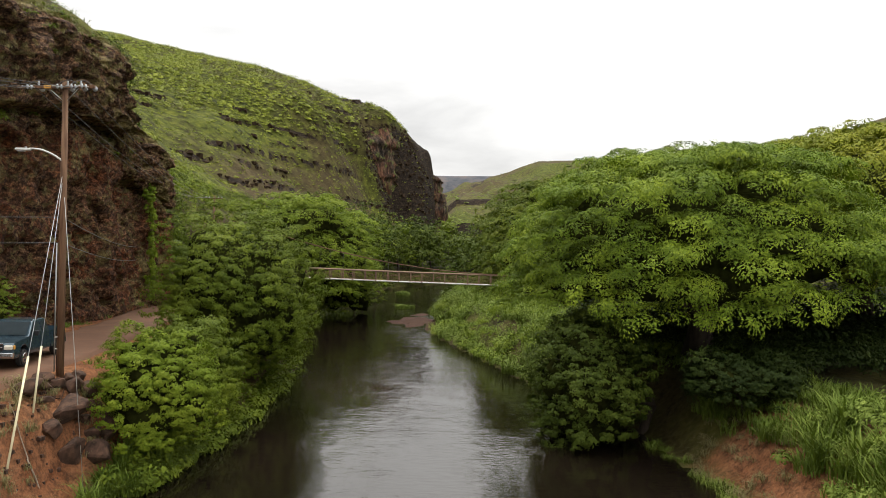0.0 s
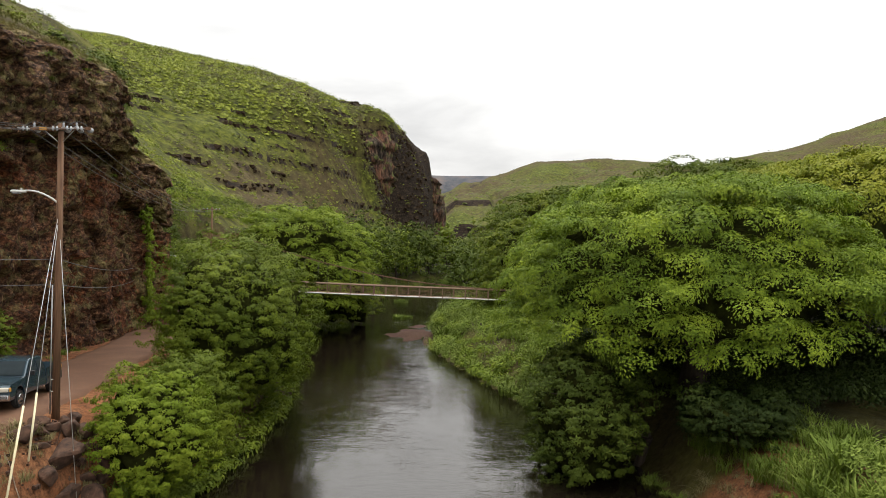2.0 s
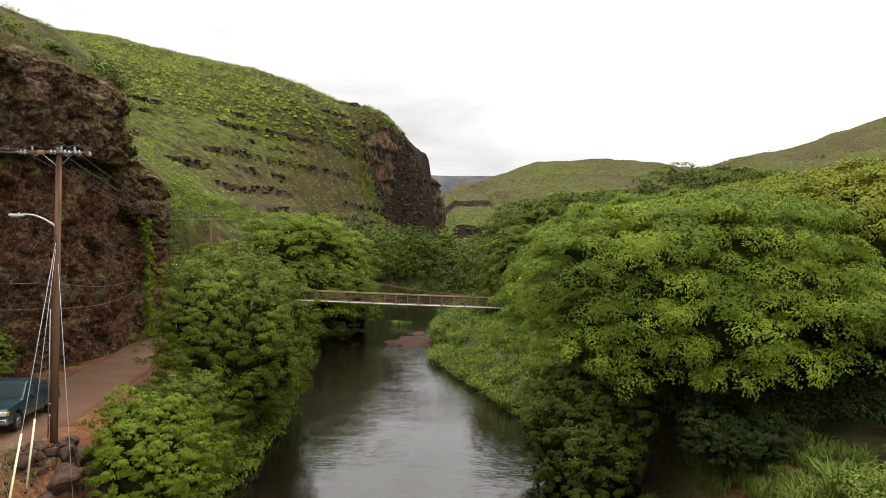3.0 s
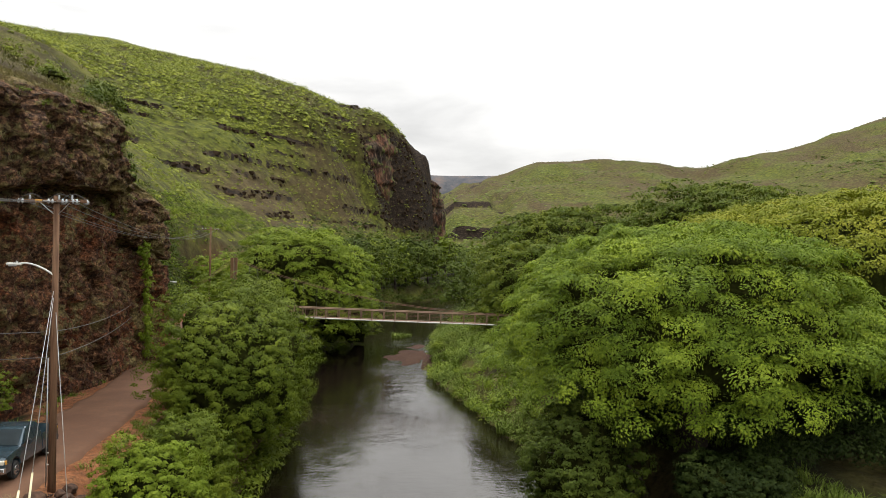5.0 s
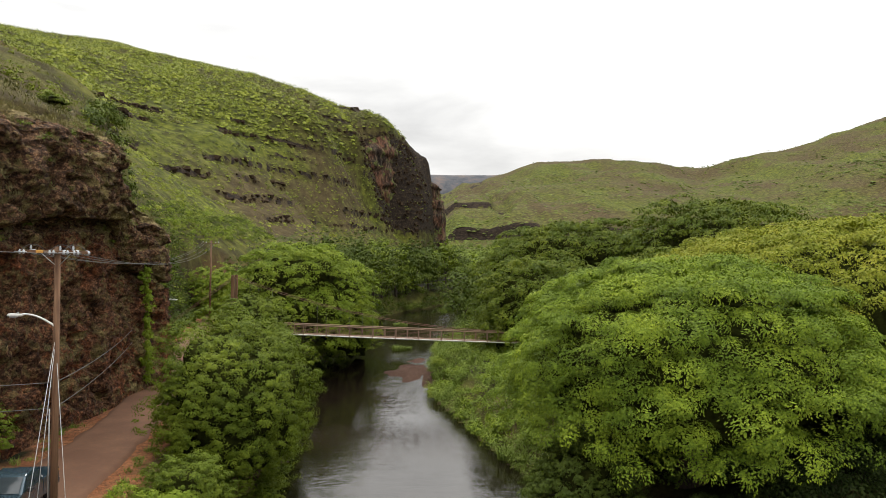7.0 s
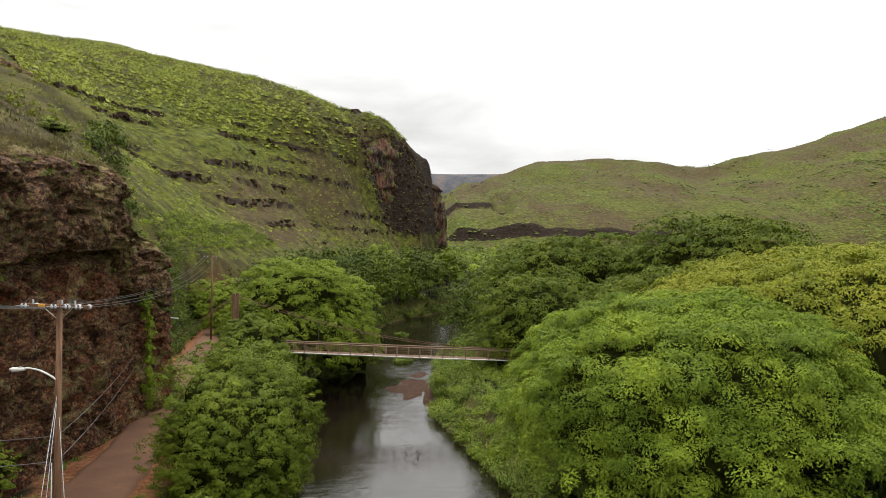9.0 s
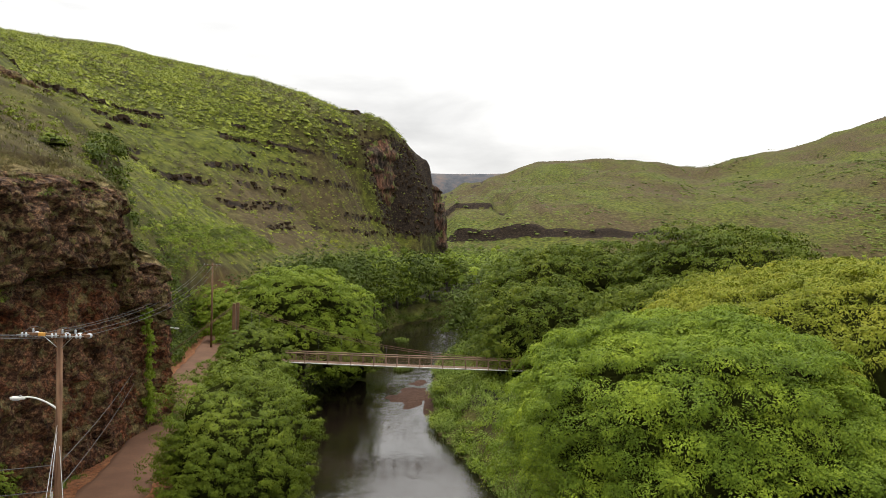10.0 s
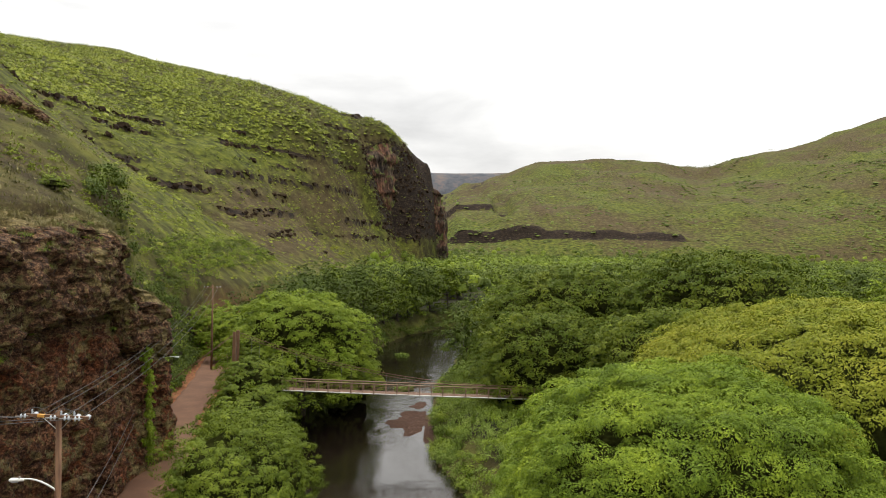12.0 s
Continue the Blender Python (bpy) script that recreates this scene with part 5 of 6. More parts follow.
    x = -12.6 - rng.random(n) * 5
    tussocks("dry_grass", "straw-coloured dry grass on red earth", x, y, land_z(x, y), 0.25 + 0.35 * rng.random(n), 40, 0.25, STRAW, 46, 0.012)
    n = 150
    y = 33 + rng.random(n) * 70
    sgn = np.where(rng.random(n) < 0.5, -1, 1)
    x = np.interp(y, ROAD_Y, ROAD_X) + sgn * (2.9 + rng.random(n) * 0.9)
    tussocks("verge_grass", "short green and straw grass on the road verge", x, y, land_z(x, y), 0.25 + 0.35 * rng.random(n), 40, 0.35, CANE, 47, 0.018)
    # islets of grass in the shallows
    for x0, y0, r in ((-6.5, 117, 1.3), (-8.5, 152, 1.8)):
        x, y = x0 + rng.normal(size=16) * r * 0.5, y0 + rng.normal(size=16) * r * 0.6
        tussocks("islet_grass", "tuft of green grass standing in the shallows", x, y, np.full(16, 0.02), 0.6 + 0.6 * rng.random(16), 60, 0.4, CANE, 48, 0.03)


hill_scrub()
bank_plants()


def cliff_plants():
    """Straw tufts, small green plants and a hanging vine on the rock wall."""
    me = CLIFF_OB.data
    co, no = np.zeros(len(me.vertices) * 3, np.float32), np.zeros(len(me.vertices) * 3, np.float32)
    me.vertices.foreach_get("co", co)
    me.vertex_normals.foreach_get("vector", no)
    co, no = co.reshape(-1, 3), no.reshape(-1, 3)
    no = no * np.sign(np.median(no[:, 0]) + 1e-6)
    rng = np.random.default_rng(61)
    patch = fbm(co[:, 0] * 0.3, co[:, 1] * 0.3, co[:, 2] * 0.3, 3, 62)
    seen = (co[:, 1] > 25) & (co[:, 2] > 5.5)
    face = np.flatnonzero(seen & (np.abs(no[:, 2]) > 0.12) & (patch > 0.0) & (rng.random(len(co)) < 0.05))
    face = face[no[face, 2] > 0]
    top = np.flatnonzero(seen & (co[:, 2] > 25.0) & (rng.random(len(co)) < 0.2))
    k = np.concatenate([face, top])
    tussocks("cliff_grass", "straw-coloured grass tufts on ledges of the dark cliff", co[k, 0], co[k, 1], co[k, 2], 0.3 + 0.45 * rng.random(len(k)), 26, 0.22, STRAW, 63, 0.014, 0.9)
    g = np.flatnonzero(seen & (patch > 0.25) & (no[:, 2] > 0.0) & (rng.random(len(co)) < 0.03))
    v, f = clump_leaves(co[g], 0.25 + 0.3 * rng.random(len(g)), 0.8, 60, 0.14, rng)
    tagged(mesh_np("cliff_shrubs", v, f, BANK_LEAF), "small green shrubs rooted in the cliff face", "shrub", kind="stuff")
    n = 150
    t = rng.random(n)
    pts = np.stack([-25.1 + 0.2 * rng.normal(size=n) - 0.4 * t, 61.6 + 0.3 * rng.normal(size=n), 4.8 + 10.2 * t], -1)
    v, f = clump_leaves(pts, 0.16 + 0.22 * rng.random(n) * (1.2 - t), 1.3, 46, 0.17, rng, 0.8, 0.3)
    tagged(mesh_np("hanging_vine", v, f, BRIGHT_LEAF), "yellow-green vine hanging down the cliff corner", "vine", kind="stuff")
    n = 3200
    x, y = -29 - rng.random(n) * 95, 30 + rng.random(n) * 150
    z = land_z(x, y)
    ok = z > 22
    tussocks("hilltop_grass", "pale dry grass above the cliff edge", x[ok], y[ok], z[ok], 0.2 + 0.3 * rng.random(ok.sum()), 8, 0.8, STRAW, 64, 0.05, 1.2)


def spur_grass():
    """Olive and straw grass over the rounded spur behind the cliff edge."""
    rng = np.random.default_rng(66)
    n = 5200
    x, y = -28.5 - rng.random(n) ** 1.3 * 60, 28 + rng.random(n) * 95
    z = land_z(x, y)
    ok = (z > 21) & (fbm(x * 0.06, y * 0.06, None, 3, 67) + 0.25 * rng.normal(size=n) > -0.15)
    half = fbm(x * 0.04, y * 0.04, None, 2, 68) > 0
    for lot, material, tint in ((ok & half, SHRUB_LEAF, "olive green"), (ok & ~half, DULL_LEAF, "dull olive")):
        tussocks("spur_grass", tint + " tufted grass over the rounded spur", x[lot], y[lot], z[lot], 0.2 + 0.3 * rng.random(lot.sum()), 11, 0.8, material, 69, 0.03, 1.0)


cliff_plants()
spur_grass()


# ---- boulders by the pole ----
def boulder(x, y, r, seed, label):
    rng = np.random.default_rng(seed)
    bm = bmesh.new()
    sq = Vector((1.05 + 0.35 * rng.random(), 0.85 + 0.3 * rng.random(), 0.7 + 0.25 * rng.random()))
    for q in rng.normal(size=(15, 3)):
        q = Vector(q).normalized()
        bm.verts.new(Vector((q.x * sq.x, q.y * sq.y, q.z * sq.z)) * (0.9 + 0.2 * rng.random()))
    hull = bmesh.ops.convex_hull(bm, input=list(bm.verts))
    bmesh.ops.delete(bm, geom=[v for v in bm.verts if not v.link_faces], context="VERTS")
    bmesh.ops.bevel(bm, geom=list(bm.edges), offset=0.09, segments=1, affect="EDGES", profile=0.5)
    bmesh.ops.triangulate(bm, faces=list(bm.faces))
    bmesh.ops.subdivide_edges(bm, edges=list(bm.edges), cuts=1)
    for v in bm.verts:
        v.co *= r * (1 + 0.07 * noise.noise(v.co * 3.1 + Vector((seed * 3.7, 0, 0))))
    bmesh.ops.recalc_face_normals(bm, faces=list(bm.faces))
    ob = part("boulder", bm, BOULDER)
    ob.matrix_world = pose(x, y, float(land_z(x, y)[0]) + r * 0.22, 0, 0, rng.random() * 360)
    return tagged(ob, label, "boulder", "boulders along the road edge")


def outcrops():
    rng = np.random.default_rng(73)
    for i in range(26):
        x, y = -106 + i * 1.5 + rng.normal() * 1.5, 168 - i * 1.8 + rng.normal() * 2
        ob = boulder(x, y, 0.9 + 1.5 * rng.random(), 200 + i, "red-brown basalt outcrop on the grassy spur")
        ob.name = "outcrop"
        ob["group"], ob["category"] = "outcrops on the spur", "outcrop"
        ob.data.materials[0] = CLIFF
    for i in range(12):
        x, y = -63.8 + i * 0.16 + rng.normal() * 0.5, 98 + i * 0.9 + rng.normal() * 0.6
        ob = boulder(x, y, 0.9 + 0.8 * rng.random(), 240 + i, "large dark red-brown basalt outcrop on the grassy spur")
        ob.name = "outcrop"
        ob["group"], ob["category"] = "outcrops on the spur", "outcrop"
        ob.data.materials[0] = CLIFF


def boulders():
    rng = np.random.default_rng(71)
    spots = []
    for i in range(1500):
        x, y = -18.6 + rng.random() * 5.0, 26.5 + rng.random() * 5.8
        r = 0.3 + 0.6 * rng.random() ** 1.3
        if abs(x - np.interp(y, ROAD_Y, ROAD_X)) < 2.25 + r or abs(y - 29.3 + (x + 16) * 0.3) > 1.7 or x > np.interp(y, RIVER_Y, RIVER_L) - 1.2:
            continue
        if (x + 16.4) ** 2 + (y - 30.5) ** 2 < (r + 0.35) ** 2 or any((x - a) ** 2 + (y - b) ** 2 < (0.6 * (r + c)) ** 2 for a, b, c in spots):
            continue
        spots.append((x, y, r))
    for i, (x, y, r) in enumerate(spots[:60]):
        boulder(x, y, r, i, "rough brown basalt boulder on red earth by the pole")
    n = 520
    x, y = -19 + rng.random(n) * 7, 21 + rng.random(n) * 9
    z = land_z(x, y)
    out = []
    for i in range(n):
        a = rng.normal(size=(8, 3))
        a = np.array([[p, q, w] for p in (-1, 1) for q in (-1, 1) for w in (-1, 1)], float) * (0.6 + 0.4 * rng.random((8, 3)))
        fs = np.array([[0, 1, 3, 2], [4, 6, 7, 5], [0, 4, 5, 1], [2, 3, 7, 6], [0, 2, 6, 4], [1, 5, 7, 3]])
        out.append((a * (0.03 + 0.06 * rng.random()) + [x[i], y[i], z[i] + 0.02], fs))
    v, f = joined(out)
    tagged(mesh_np("stones", v, f, BOULDER, None, False), "loose small stones scattered on red earth", "stones", kind="stuff")


boulders()
outcrops()


# ---- poles, wires and lamps ----
def bar(name, path, radii, material, parent, org, sides=8, label=""):
    v, f = tube(np.asarray(path, float) - org, radii, sides)
    n = len(v) // sides
    ob = mesh_np(name, v, f, material, parent)
    bm = bmesh.new()
    bm.from_mesh(ob.data)
    bmesh.ops.holes_fill(bm, edges=[e for e in bm.edges if e.is_boundary], sides=0)
    bm.to_mesh(ob.data)
    bm.free()
    return tagged(ob, label)


def sagging(a, b, sag, n=24):
    a, b = np.asarray(a, float), np.asarray(b, float)
    t = np.linspace(0, 1, n)[:, None]
    return a + (b - a) * t - np.array([0, 0, 1.0]) * sag * 4 * t * (1 - t)


def insulator(at, parent, org, r=0.09):
    x, y, z = at
    prof = [(0.02, 0), (r, 0.02), (r * 0.5, 0.06), (r, 0.09), (r * 0.5, 0.13), (r * 0.85, 0.16), (0.02, 0.2)]
    path = [(x, y, z + h) for _, h in prof]
    v, f = tube(np.asarray(path) - org, [p for p, _ in prof], 8)
    return mesh_np("insulator", v, f, CERAMIC, parent)


def lamp_arm(parent, org, root, tip, label):
    root, tip = np.asarray(root, float), np.asarray(tip, float)
    t = np.linspace(0, 1, 12)[:, None]
    mid = np.array([root[0] * 0.45 + tip[0] * 0.55, root[1] * 0.45 + tip[1] * 0.55, tip[2] + 0.12])
    path = (1 - t) ** 2 * root + 2 * t * (1 - t) * mid + t ** 2 * tip
    arm = bar("arm", path, [0.045, 0.035], PALE, parent, org, 8)
    d = (tip - mid) / np.linalg.norm(tip - mid)
    head = box_bm((0.62, 0.26, 0.14), (0, 0, 0), 0.05)
    for v in head.verts:
        v.co.y *= 1.0 - 0.35 * (v.co.x < 0)
        v.co.z *= 1.0 if v.co.z > 0 else 0.6
    ob = part("lamp_head", head, PALE, parent, label)
    ang = math.degrees(math.atan2(d[1], d[0]))
    ob.matrix_basis = Matrix.Translation(tip + d * 0.2 - org) @ pose(0, 0, 0, 0, 0, ang)
    lens = part("lens", box_bm((0.3, 0.18, 0.05), (0.08, 0, -0.065), 0.02), CERAMIC, ob)
    cell = part("photocell", box_bm((0.07, 0.07, 0.09), (-0.1, 0, 0.1), 0.015), GALV, ob)
    return arm


POLE_TOP = np.array([-16.5, 30.7, 16.85])


def near_pole():
    base = np.array([-16.3, 30.4, float(land_z(-16.3, 30.4)[0])])
    root = empty("utility_pole", *base)
    top = POLE_TOP
    bar("pole", [base - [0, 0, 0.8], base + (top - base) * 0.5, top], [0.165, 0.145, 0.115], POLE_WOOD, root, base, 14)
    d = np.array([1.0, -0.12, 0.0])
    arm = np.array([-16.52, 30.58, 16.62])
    beam = box_bm((2.9, 0.1, 0.13), (0, 0, 0), 0.012)
    crossarm = part("crossarm", beam, POLE_WOOD, root)
    crossarm.matrix_basis = Matrix.Translation(arm - base) @ pose(0, 0, 0, 0, 0, math.degrees(math.atan2(d[1], d[0])))
    part("marker_band", box_bm((0.34, 0.11, 0.14), (-0.72, 0, 0.002), 0.01), AMBER, crossarm, "amber plastic marker band")
    # strings of bell insulators pulling towards the wires on both sides of the arm
    for k, toward in ((-1.3, -1), (-1.1, 1), (0.08, -1), (0.3, 1), (0.72, -1), (0.9, 1), (1.35, 1), (1.2, -1)):
        p = arm + d * k + np.array([0, 0.06 * toward, -0.02])
        way = np.array([-0.92, -0.35, 0.02]) if toward < 0 else np.array([-0.22, 0.97, -0.03])
        for i in range(2):
            c = p + way * (0.12 + 0.15 * i)
            bar("bell_insulator", [c - way * 0.05, c - way * 0.01, c + way * 0.03, c + way * 0.06], [0.03, 0.115, 0.1, 0.03], CERAMIC, root, base, 12)
        bar("clamp", [p, p + way * 0.5], [0.018, 0.018], GALV, root, base, 6)
    # jumper loops over the arm, each on a small post
    t = np.linspace(0, 1, 11)[:, None]
    for k in (-1.15, 0.2, 0.8):
        p, q = arm + d * k + np.array([-0.38, -0.2, 0.0]), arm + d * k + np.array([0.42, 0.4, 0.0])
        bar("jumper", p + (q - p) * t + np.array([0, 0, 1.0]) * 1.25 * t * (1 - t), [0.013, 0.013], CABLE, root, base, 6)
        insulator(arm + d * k + [0, 0, 0.06], root, base, 0.06)
    for k in (-0.75, 0.75):
        bar("brace", [arm + d * k, base + (top - base) * 0.93], [0.018, 0.018], GALV, root, base, 6)
    lamp_arm(root, base, (-16.45, 30.55, 13.4), (-17.95, 30.5, 13.9), "pale street lamp head with photocell")
    bar("conduit", [base + [-0.2, -0.1, 0.2], base + (top - base) * 0.45 + [-0.19, -0.1, 0]], [0.028, 0.028], GALV, root, base, 6)
    for h in (1.2, 1.7):
        part("tag", box_bm((0.09, 0.02, 0.05), (-0.1, -0.17, h), 0.004), PALE, root, "small pale metal tag")
    return tagged(root, "tall brown wooden utility pole with crossarms, insulators and lamp", "utility pole")


def guy_wire(top, foot, guard, label):
    org = np.asarray(foot, float)
    root = empty("guy_wire", *org)
    top = np.asarray(top, float)
    bar("wire", [org, org + (top - org) * 0.5, top], [0.013, 0.013], GALV, root, org, 6)
    if guard:
        bar("guard", [org, org + (top - org) / np.linalg.norm(top - org) * guard], [0.042, 0.042], GUARD, root, org, 8)
    return tagged(root, label, "guy wire", "guy wires of the pole")


def power_line(a, b, sag, r, label):
    ob = bar("power_line", sagging(a, b, sag), [r, r], CABLE, None, np.zeros(3), 6)
    return tagged(ob, label, "power line", "overhead wires")


def far_pole(x, y, top, label, lamp=None, arm=True):
    z = float(land_z(x, y)[0])
    org = np.array([x, y, z])
    root = empty("utility_pole", x, y, z)
    bar("pole", [org - [0, 0, 0.8], [x, y, top]], [0.17, 0.12], POLE_WOOD, root, org, 10)
    if arm:
        a = np.array([x, y - 0.2, top - 0.4])
        bar("crossarm", [a - [1.3, 0, 0], a + [1.3, 0, 0]], [0.06, 0.06], POLE_WOOD, root, org, 4)
        for k in (-1.2, -0.7, 0.7, 1.2):
            insulator(a + [k, 0, 0.05], root, org)
    if lamp:
        lamp_arm(root, org, (x, y, lamp[2] - 0.3), lamp, "pale street lamp head")
    return tagged(root, label, "utility pole")


near_pole()
far_pole(-35.3, 109, 17.4, "distant wooden utility pole with a crossarm among trees")
far_pole(-34.2, 85.5, 11.2, "wooden pole with a street lamp at the wood edge", (-32.0, 85.2, 10.2), False)
for foot, head, guard, lab in (
        ((-14.6, 24.0), 13.1, 4.2, "grey guy wire with a yellowed plastic guard on red earth"),
        ((-15.3, 26.7), 13.0, 2.6, "grey guy wire with a yellowed plastic guard on red earth"),
        ((-13.6, 27.3), 12.6, 0, "grey guy wire staked in red earth")):
    guy_wire(POLE_TOP * [1, 1, 0] + [0, 0, head], (*foot, float(land_z(*foot)[0]) - 0.05), guard, lab)
for k in (-1.3, -0.8, 0.25, 1.0):
    a = np.array([-16.55 + k, 30.7 - 0.12 * k, 16.55])
    power_line(a, (-34 + k, 23 - k * 2, 18.2 - 0.1 * k), 0.35, 0.013, "grey power line strung from a wooden pole")
    power_line(a, (-35.3 + k * 0.9, 109, 17.2), 1.6, 0.013, "grey power line strung between wooden poles")
for h, k in ((11.0, 0.15), (9.9, -0.1)):
    power_line((-16.45, 30.6, h), (-36, 24, h + 0.8), 0.4, 0.016, "dark telephone cable strung from a wooden pole")
    power_line((-16.45, 30.6, h), (-34.2, 85.5, h - 0.6), 1.1, 0.018, "dark telephone cable strung along the road")


# ---- suspension footbridge ----
def footbridge():
    x0, x1, y0 = -25.5, 22.5, 87.0
    org = np.array([x0, y0, 4.0])
    root = empty("footbridge", *org)
    half = 0.72

    def deck_z(x):
        return 6.3 - (x + 19) * 0.016 - 0.12 * math.sin((x - x0) / (x1 - x0) * math.pi)

    xs = np.arange(x0, x1, 0.22)
    out = []
    cube = np.array([[p, q, w] for p in (-1, 1) for q in (-1, 1) for w in (-1, 1)], float)
    fs = np.array([[0, 1, 3, 2], [4, 6, 7, 5], [0, 4, 5, 1], [2, 3, 7, 6], [0, 2, 6, 4], [1, 5, 7, 3]])
    rng = np.random.default_rng(81)
    for x in xs:
        out.append((cube * [0.1, half, 0.022] + np.array([x, y0 + rng.normal() * 0.015, deck_z(x) + rng.normal() * 0.006]) - org, fs))
    v, f = joined(out)
    tagged(mesh_np("deck", v, f, PLANK, root, False), "weathered cross planks")
    lx = np.linspace(x0, x1, 60)
    for side in (-1, 1):
        y = y0 + side * (half + 0.04)
        line = np.array([[x, y, deck_z(x)] for x in lx])
        bar("edge_beam", line - [0, 0, 0.06], [0.07, 0.07], EDGE_WHITE, root, org, 4, "flaking white painted edge beam")
        bar("handrail", line + [0, 0, 1.12], [0.075, 0.075], POST, root, org, 4)
        bar("midrail", line + [0, 0, 0.62], [0.018, 0.018], MESH_WIRE, root, org, 5)
        for h in (0.15, 0.3, 0.45, 0.78, 0.95):
            bar("fence_wire", line + [0, 0, h], [0.008, 0.008], MESH_WIRE, root, org, 4)
        start = x0 + (0.6 if side < 0 else 2.0)
        for x in np.arange(start, x1, 2.8):
            z = deck_z(x)
            part("post", box_bm((0.15, 0.12, 1.3), Vector((x, y, z + 0.52)) - Vector(org), 0.012), POST, root)
        for x in np.arange(start + 1.4, x1, 2.8):
            z = deck_z(x)
            part("picket", box_bm((0.08, 0.07, 1.12), Vector((x, y, z + 0.55)) - Vector(org), 0.008), POST, root)
        xa, za, xb = x0 + 0.3, 13.0, x1 - 0.3
        low_x = 9.0
        cx = np.linspace(xa, xb, 50)
        k = (za - (deck_z(low_x) + 1.2)) / (xa - low_x) ** 2
        cable = np.array([[x, y, deck_z(low_x) + 1.2 + k * (x - low_x) ** 2] for x in cx])
        bar("main_cable", cable, [0.032, 0.032], MESH_WIRE, root, org, 6)
        bar("back_stay", [cable[0], [x0 - 9.5, y - 1.0, 5.4]], [0.035, 0.035], MESH_WIRE, root, org, 6)
        for x in np.arange(start, x1, 2.8):
            zc = deck_z(low_x) + 1.2 + k * (x - low_x) ** 2
            if zc > deck_z(x) + 1.3 and xa < x < xb:
                bar("hanger", [[x, y, deck_z(x)], [x, y, zc]], [0.012, 0.012], CABLE, root, org, 5)
        for xt in (xa, xb):
            zt = 13.2 if xt == xa else deck_z(low_x) + 1.4 + k * (xb - low_x) ** 2
            z = float(land_z(xt, y)[0]) - 0.4
            part("tower_post", box_bm((0.34, 0.34, zt - z), Vector((xt, y, (zt + z) / 2)) - Vector(org), 0.02), POLE_WOOD, root)
    return tagged(root, "timber suspension footbridge with plank deck and white-edged rails", "footbridge")


footbridge()


# ---- pickup ----
def paint(name, col, rough=0.25, metal=0.0, coat=0.0):
    m = Nodes(name, rough, 0.5)
    n = m.noise(3.0, 4)
    m.colour(m.ramp(n, [(0.3, tuple(c * 0.8 for c in col)), (0.7, col)]))
    m.bsdf.inputs["Metallic"].default_value = metal
    m.bsdf.inputs["Coat Weight"].default_value = coat
    return m.material


def prism(profile, half, taper=1.0, z_from=0.0, z_to=1.0, bevel=0.03):
    """A side outline (y, z) drawn out to both sides; taper: how narrow it is at z_to."""
    bm = bmesh.new()
    vs = [bm.verts.new((-half, y, z)) for y, z in profile]
    face = bm.faces.new(vs)
    ext = bmesh.ops.extrude_face_region(bm, geom=[face])
    bmesh.ops.translate(bm, vec=(2 * half, 0, 0), verts=[g for g in ext["geom"] if isinstance(g, bmesh.types.BMVert)])
    for v in bm.verts:
        t = min(max((v.co.z - z_from) / (z_to - z_from), 0), 1)
        v.co.x *= 1 + (taper - 1) * t
    bmesh.ops.recalc_face_normals(bm, faces=bm.faces)
    if bevel:
        bmesh.ops.bevel(bm, geom=list(bm.edges), offset=bevel, segments=2, affect="EDGES", profile=0.6)
    return bm


def arch(cy, r, z0):
    a = np.linspace(math.pi, 0, 11)
    return [(cy + r * math.cos(t), z0 + r * math.sin(t)) for t in a][::1]


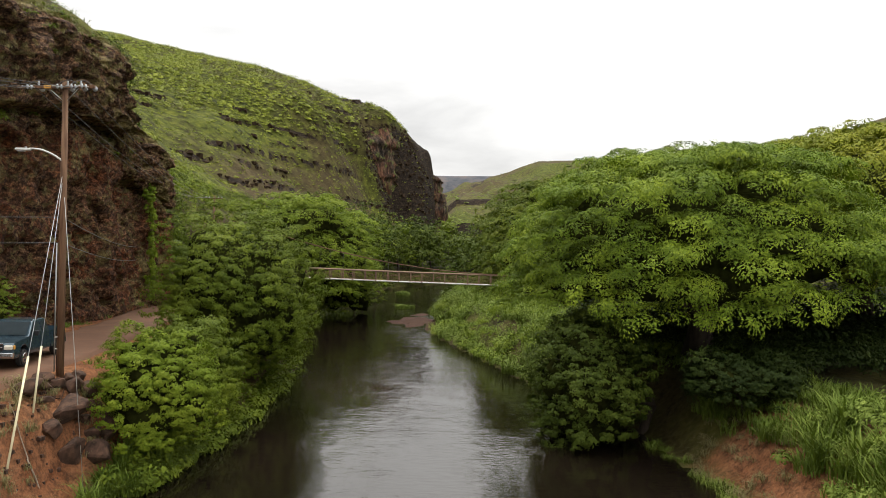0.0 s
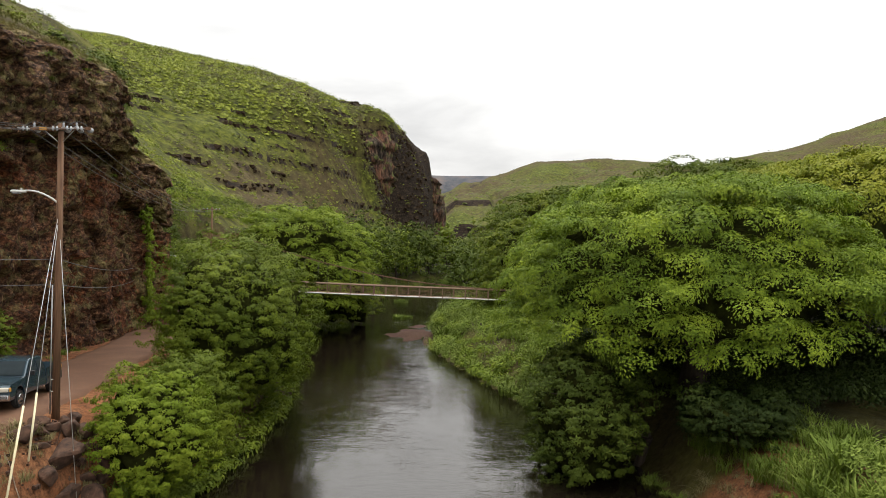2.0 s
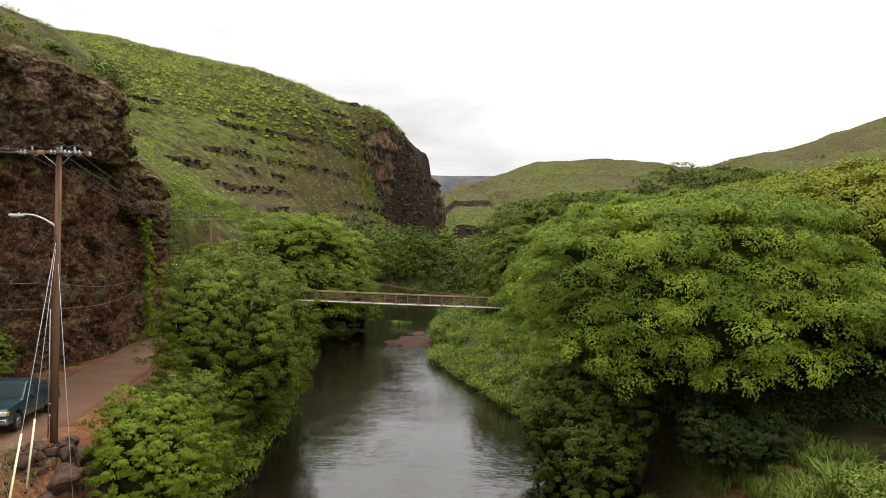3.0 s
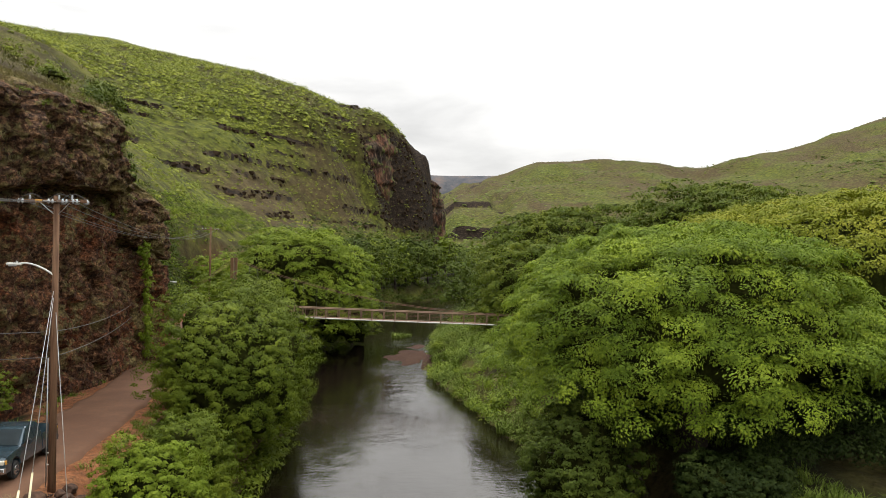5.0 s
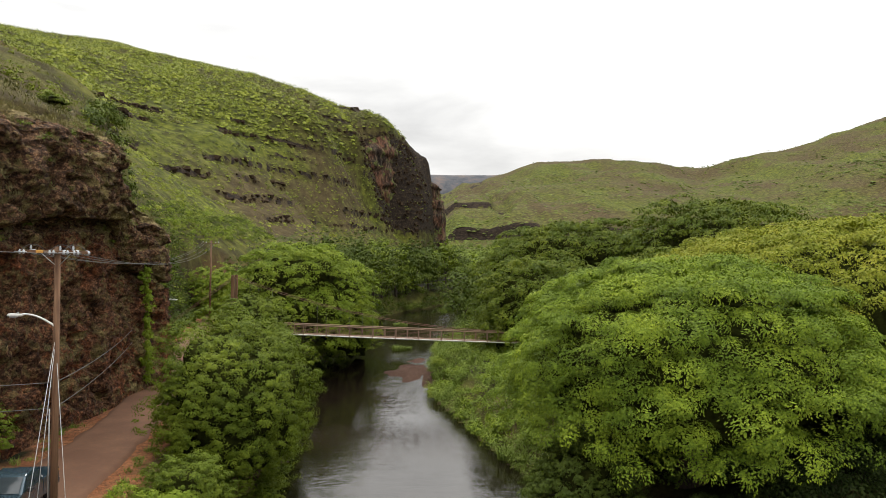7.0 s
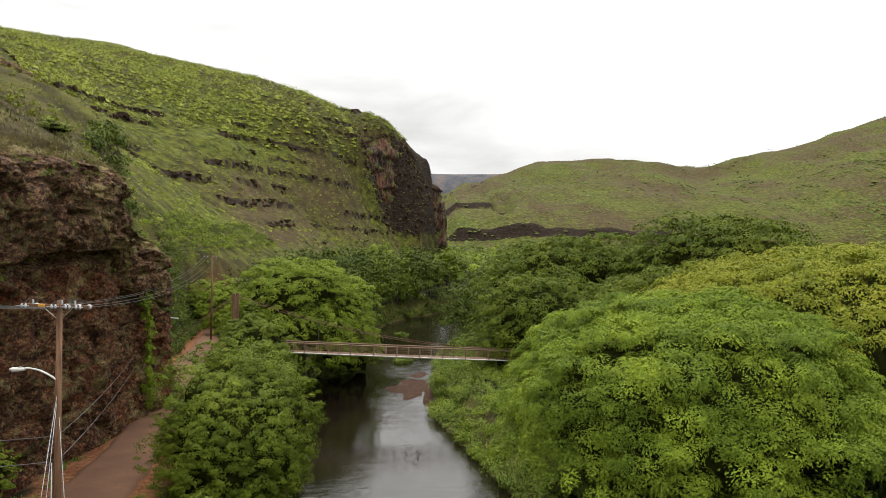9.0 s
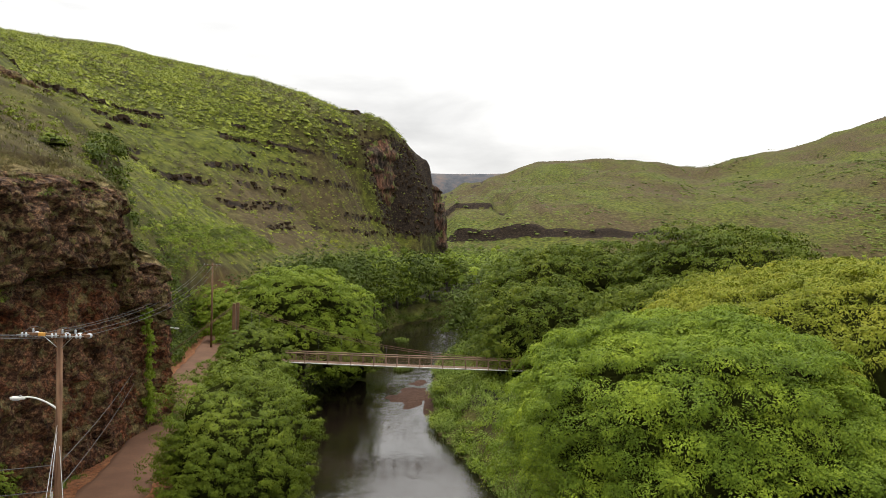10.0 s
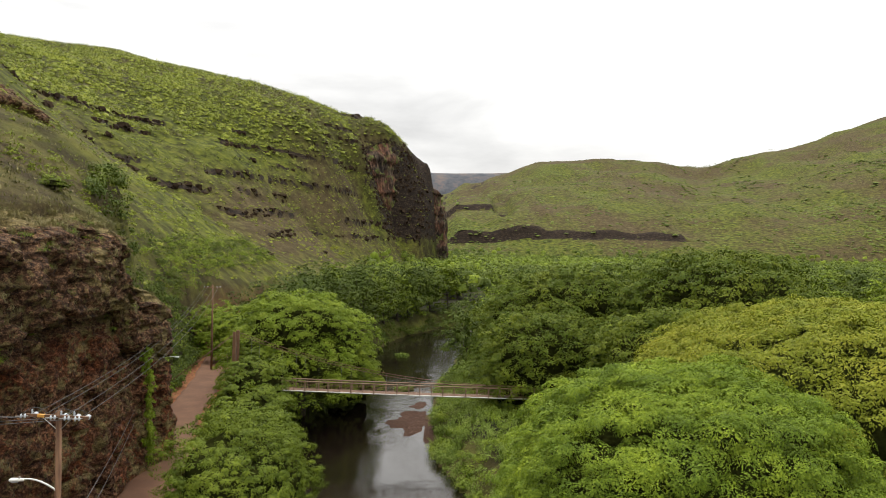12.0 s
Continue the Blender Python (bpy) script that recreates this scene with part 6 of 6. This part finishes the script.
def pickup():
    body_paint = paint("dark_teal_car_paint", (0.035, 0.065, 0.085), 0.22, 0.35, 0.6)
    glass = paint("dark_car_glass", (0.035, 0.045, 0.05), 0.05)
    chrome = paint("chrome_trim", (0.55, 0.55, 0.55), 0.15, 0.9)
    rubber = paint("black_rubber", (0.012, 0.012, 0.012), 0.8)
    lens = paint("clear_headlamp", (0.7, 0.66, 0.55), 0.1, 0, 0.5)
    amber = paint("amber_lamp", (0.6, 0.3, 0.05), 0.2)
    white = paint("white_cargo", (0.65, 0.63, 0.6), 0.7)
    root = empty("pickup_truck", 0, 0, 0)
    low = 0.48
    front = [(-2.78, low), (-2.86, 0.62), (-2.84, 1.0), (-2.72, 1.14), (-1.9, 1.22), (-1.25, 1.26), (0.98, 1.26), (0.98, low)]
    outline = front + arch(-1.85, 0.47, low)[::-1]
    part("body", prism(outline, 0.98, 0.93, 0.7, 1.26, 0.035), body_paint, root)
    bed_out = [(1.0, low), (1.0, 1.26), (2.84, 1.28), (2.86, low)] + arch(1.78, 0.47, low)[::-1]
    bm = prism(bed_out, 0.98, 0.95, 0.7, 1.26, 0.0)
    top = max(bm.faces, key=lambda f: f.calc_center_median().z * f.normal.z)
    bmesh.ops.inset_region(bm, faces=[top], thickness=0.09)
    bmesh.ops.translate(bm, vec=(0, 0, -0.42), verts=top.verts)
    part("bed", bm, body_paint, root)
    cab = part("cab", prism([(-1.32, 1.24), (-0.5, 1.86), (-0.3, 1.92), (0.62, 1.92), (0.8, 1.86), (0.99, 1.24)], 0.93, 0.78, 1.24, 1.92, 0.04), body_paint, root)
    for pts in (((-0.78, -1.27, 1.3), (0.78, -1.27, 1.3), (0.66, -0.56, 1.82), (-0.66, -0.56, 1.82)),):
        bm = bmesh.new()
        bm.faces.new([bm.verts.new((x, y - 0.022, z + 0.022)) for x, y, z in pts])
        part("windscreen", bm, glass, root)
    for s_ in (-1, 1):
        for y0, y1, y2, y3 in ((-1.0, -0.5, 0.02, 0.05), (0.12, 0.12, 0.68, 0.84)):
            bm = bmesh.new()
            bm.faces.new([bm.verts.new(q) for q in ((s_ * 0.925, y0, 1.32), (s_ * 0.925, y3, 1.32), (s_ * 0.785, y2, 1.8), (s_ * 0.785, y1, 1.8))])
            part("side_window", bm, glass, root)
        bm = box_bm((0.2, 0.12, 0.22), (s_ * 1.08, -0.85, 1.36), 0.04)
        part("mirror", bm, rubber, root)
        part("headlight", box_bm((0.36, 0.14, 0.2), (s_ * 0.74, -2.82, 0.96), 0.05), lens, root)
        part("indicator", box_bm((0.1, 0.14, 0.18), (s_ * 0.93, -2.76, 0.96), 0.03), amber, root)
        part("door_handle", box_bm((0.03, 0.16, 0.05), (s_ * 0.97, -0.05, 1.14), 0.01), body_paint, root)
        for y in (-1.85, 1.78):
            bm = bmesh.new()
            bmesh.ops.create_cone(bm, cap_ends=True, segments=28, radius1=0.39, radius2=0.39, depth=0.26)
            bmesh.ops.bevel(bm, geom=[e for e in bm.edges if len(e.link_faces) == 2 and e.calc_face_angle() > 1], offset=0.05, segments=2, affect="EDGES")
            bmesh.ops.transform(bm, matrix=pose(s_ * 0.87, y, 0.39, 0, 90, 0), verts=bm.verts)
            wheel = part("wheel", bm, rubber, root, "black tyre")
            bm = bmesh.new()
            bmesh.ops.create_cone(bm, cap_ends=True, segments=24, radius1=0.24, radius2=0.2, depth=0.03)
            bmesh.ops.transform(bm, matrix=pose(s_ * 1.005, y, 0.39, 0, 90 * s_, 0), verts=bm.verts)
            part("rim", bm, chrome, wheel, "chrome wheel rim")
            for k in range(5):
                part("rim_slot", box_bm((0.012, 0.07, 0.09), (0, 0, 0), 0.02, pose(s_ * 1.022, y, 0.39, 72 * k, 0, 0) @ pose(0, 0, 0.13)), rubber, wheel)
    part("bumper", prism([(-2.98, 0.5), (-3.02, 0.6), (-2.98, 0.76), (-2.8, 0.76), (-2.8, 0.5)], 0.98, 1, 0, 1, 0.03), chrome, root, "chrome front bumper")
    part("rear_bumper", box_bm((1.9, 0.16, 0.2), (0, 2.92, 0.6), 0.03), chrome, root)
    grille = part("grille", box_bm((1.06, 0.1, 0.3), (0, -2.84, 0.97), 0.03), rubber, root)
    part("grille_frame", box_bm((1.12, 0.06, 0.05), (0, -2.88, 1.13), 0.015), chrome, grille)
    part("grille_bar", box_bm((0.05, 0.05, 0.3), (0, -2.9, 0.97), 0.012), chrome, grille)
    part("grille_bar", box_bm((1.06, 0.05, 0.05), (0, -2.9, 0.97), 0.012), chrome, grille)
    part("air_intake", box_bm((1.0, 0.08, 0.12), (0, -2.97, 0.5), 0.02), rubber, root)
    part("plate", box_bm((0.32, 0.02, 0.16), (0, -3.04, 0.66), 0.005), white, root, "plain pale plate")
    for s_ in (-1, 1):
        part("tail_light", box_bm((0.1, 0.06, 0.34), (s_ * 0.9, 2.85, 1.0), 0.02), amber, root)
    root.matrix_basis = pose(-19.6, 33.0, ROAD_Z + 0.1, 0, 0, 8)
    tagged(root, "dark teal pickup truck with chrome bumper on the road", "pickup truck")
    bag = bmesh.new()
    bmesh.ops.create_icosphere(bag, subdivisions=3, radius=0.45)
    for v in bag.verts:
        v.co = Vector((v.co.x * 1.2, v.co.y * 0.8, v.co.z * 0.55)) * (1 + 0.25 * noise.noise(v.co * 3))
    ob = part("cargo_bag", bag, white)
    ob.matrix_basis = pose(-19.6, 33.0, ROAD_Z + 0.1, 0, 0, 8) @ pose(0.2, 1.5, 1.1)
    tagged(ob, "white sack lying in the pickup bed", "sack")


pickup()


# ---- dead wood ----
def dead_wood():
    bark = plain("bleached_wood", (0.16, 0.12, 0.085), (0.36, 0.29, 0.22), 4.0, 0.9, 0, 0.4, (1, 1, 0.3))
    v, f = tube([(-16.5, 183, 0.1), (-15.2, 184, 0.7), (-13.4, 185.2, 1.5)], [0.22, 0.1], 8)
    tagged(mesh_np("driftwood_log", v, f, bark), "pale driftwood log leaning on the far bank", "log")
    rng = np.random.default_rng(91)
    for x, y, a in ((-13.4, 24.6, 0.4), (-12.9, 25.6, 1.2), (-13.9, 23.6, 2.4), (-12.7, 26.8, 0.1), (-14.8, 25.4, 2.9)):
        t = np.linspace(-1, 1, 7)
        px, py = x + 0.7 * t * math.cos(a) + 0.08 * rng.normal(size=7), y + 0.7 * t * math.sin(a) + 0.08 * rng.normal(size=7)
        v, f = tube(np.stack([px, py, land_z(px, py) + 0.05 + 0.1 * np.abs(t)], -1), [0.03, 0.012], 6)
        tagged(mesh_np("dead_branch", v, f, bark), "dry fallen branch lying on red earth", "branch", "dry branches on the bank")


dead_wood()
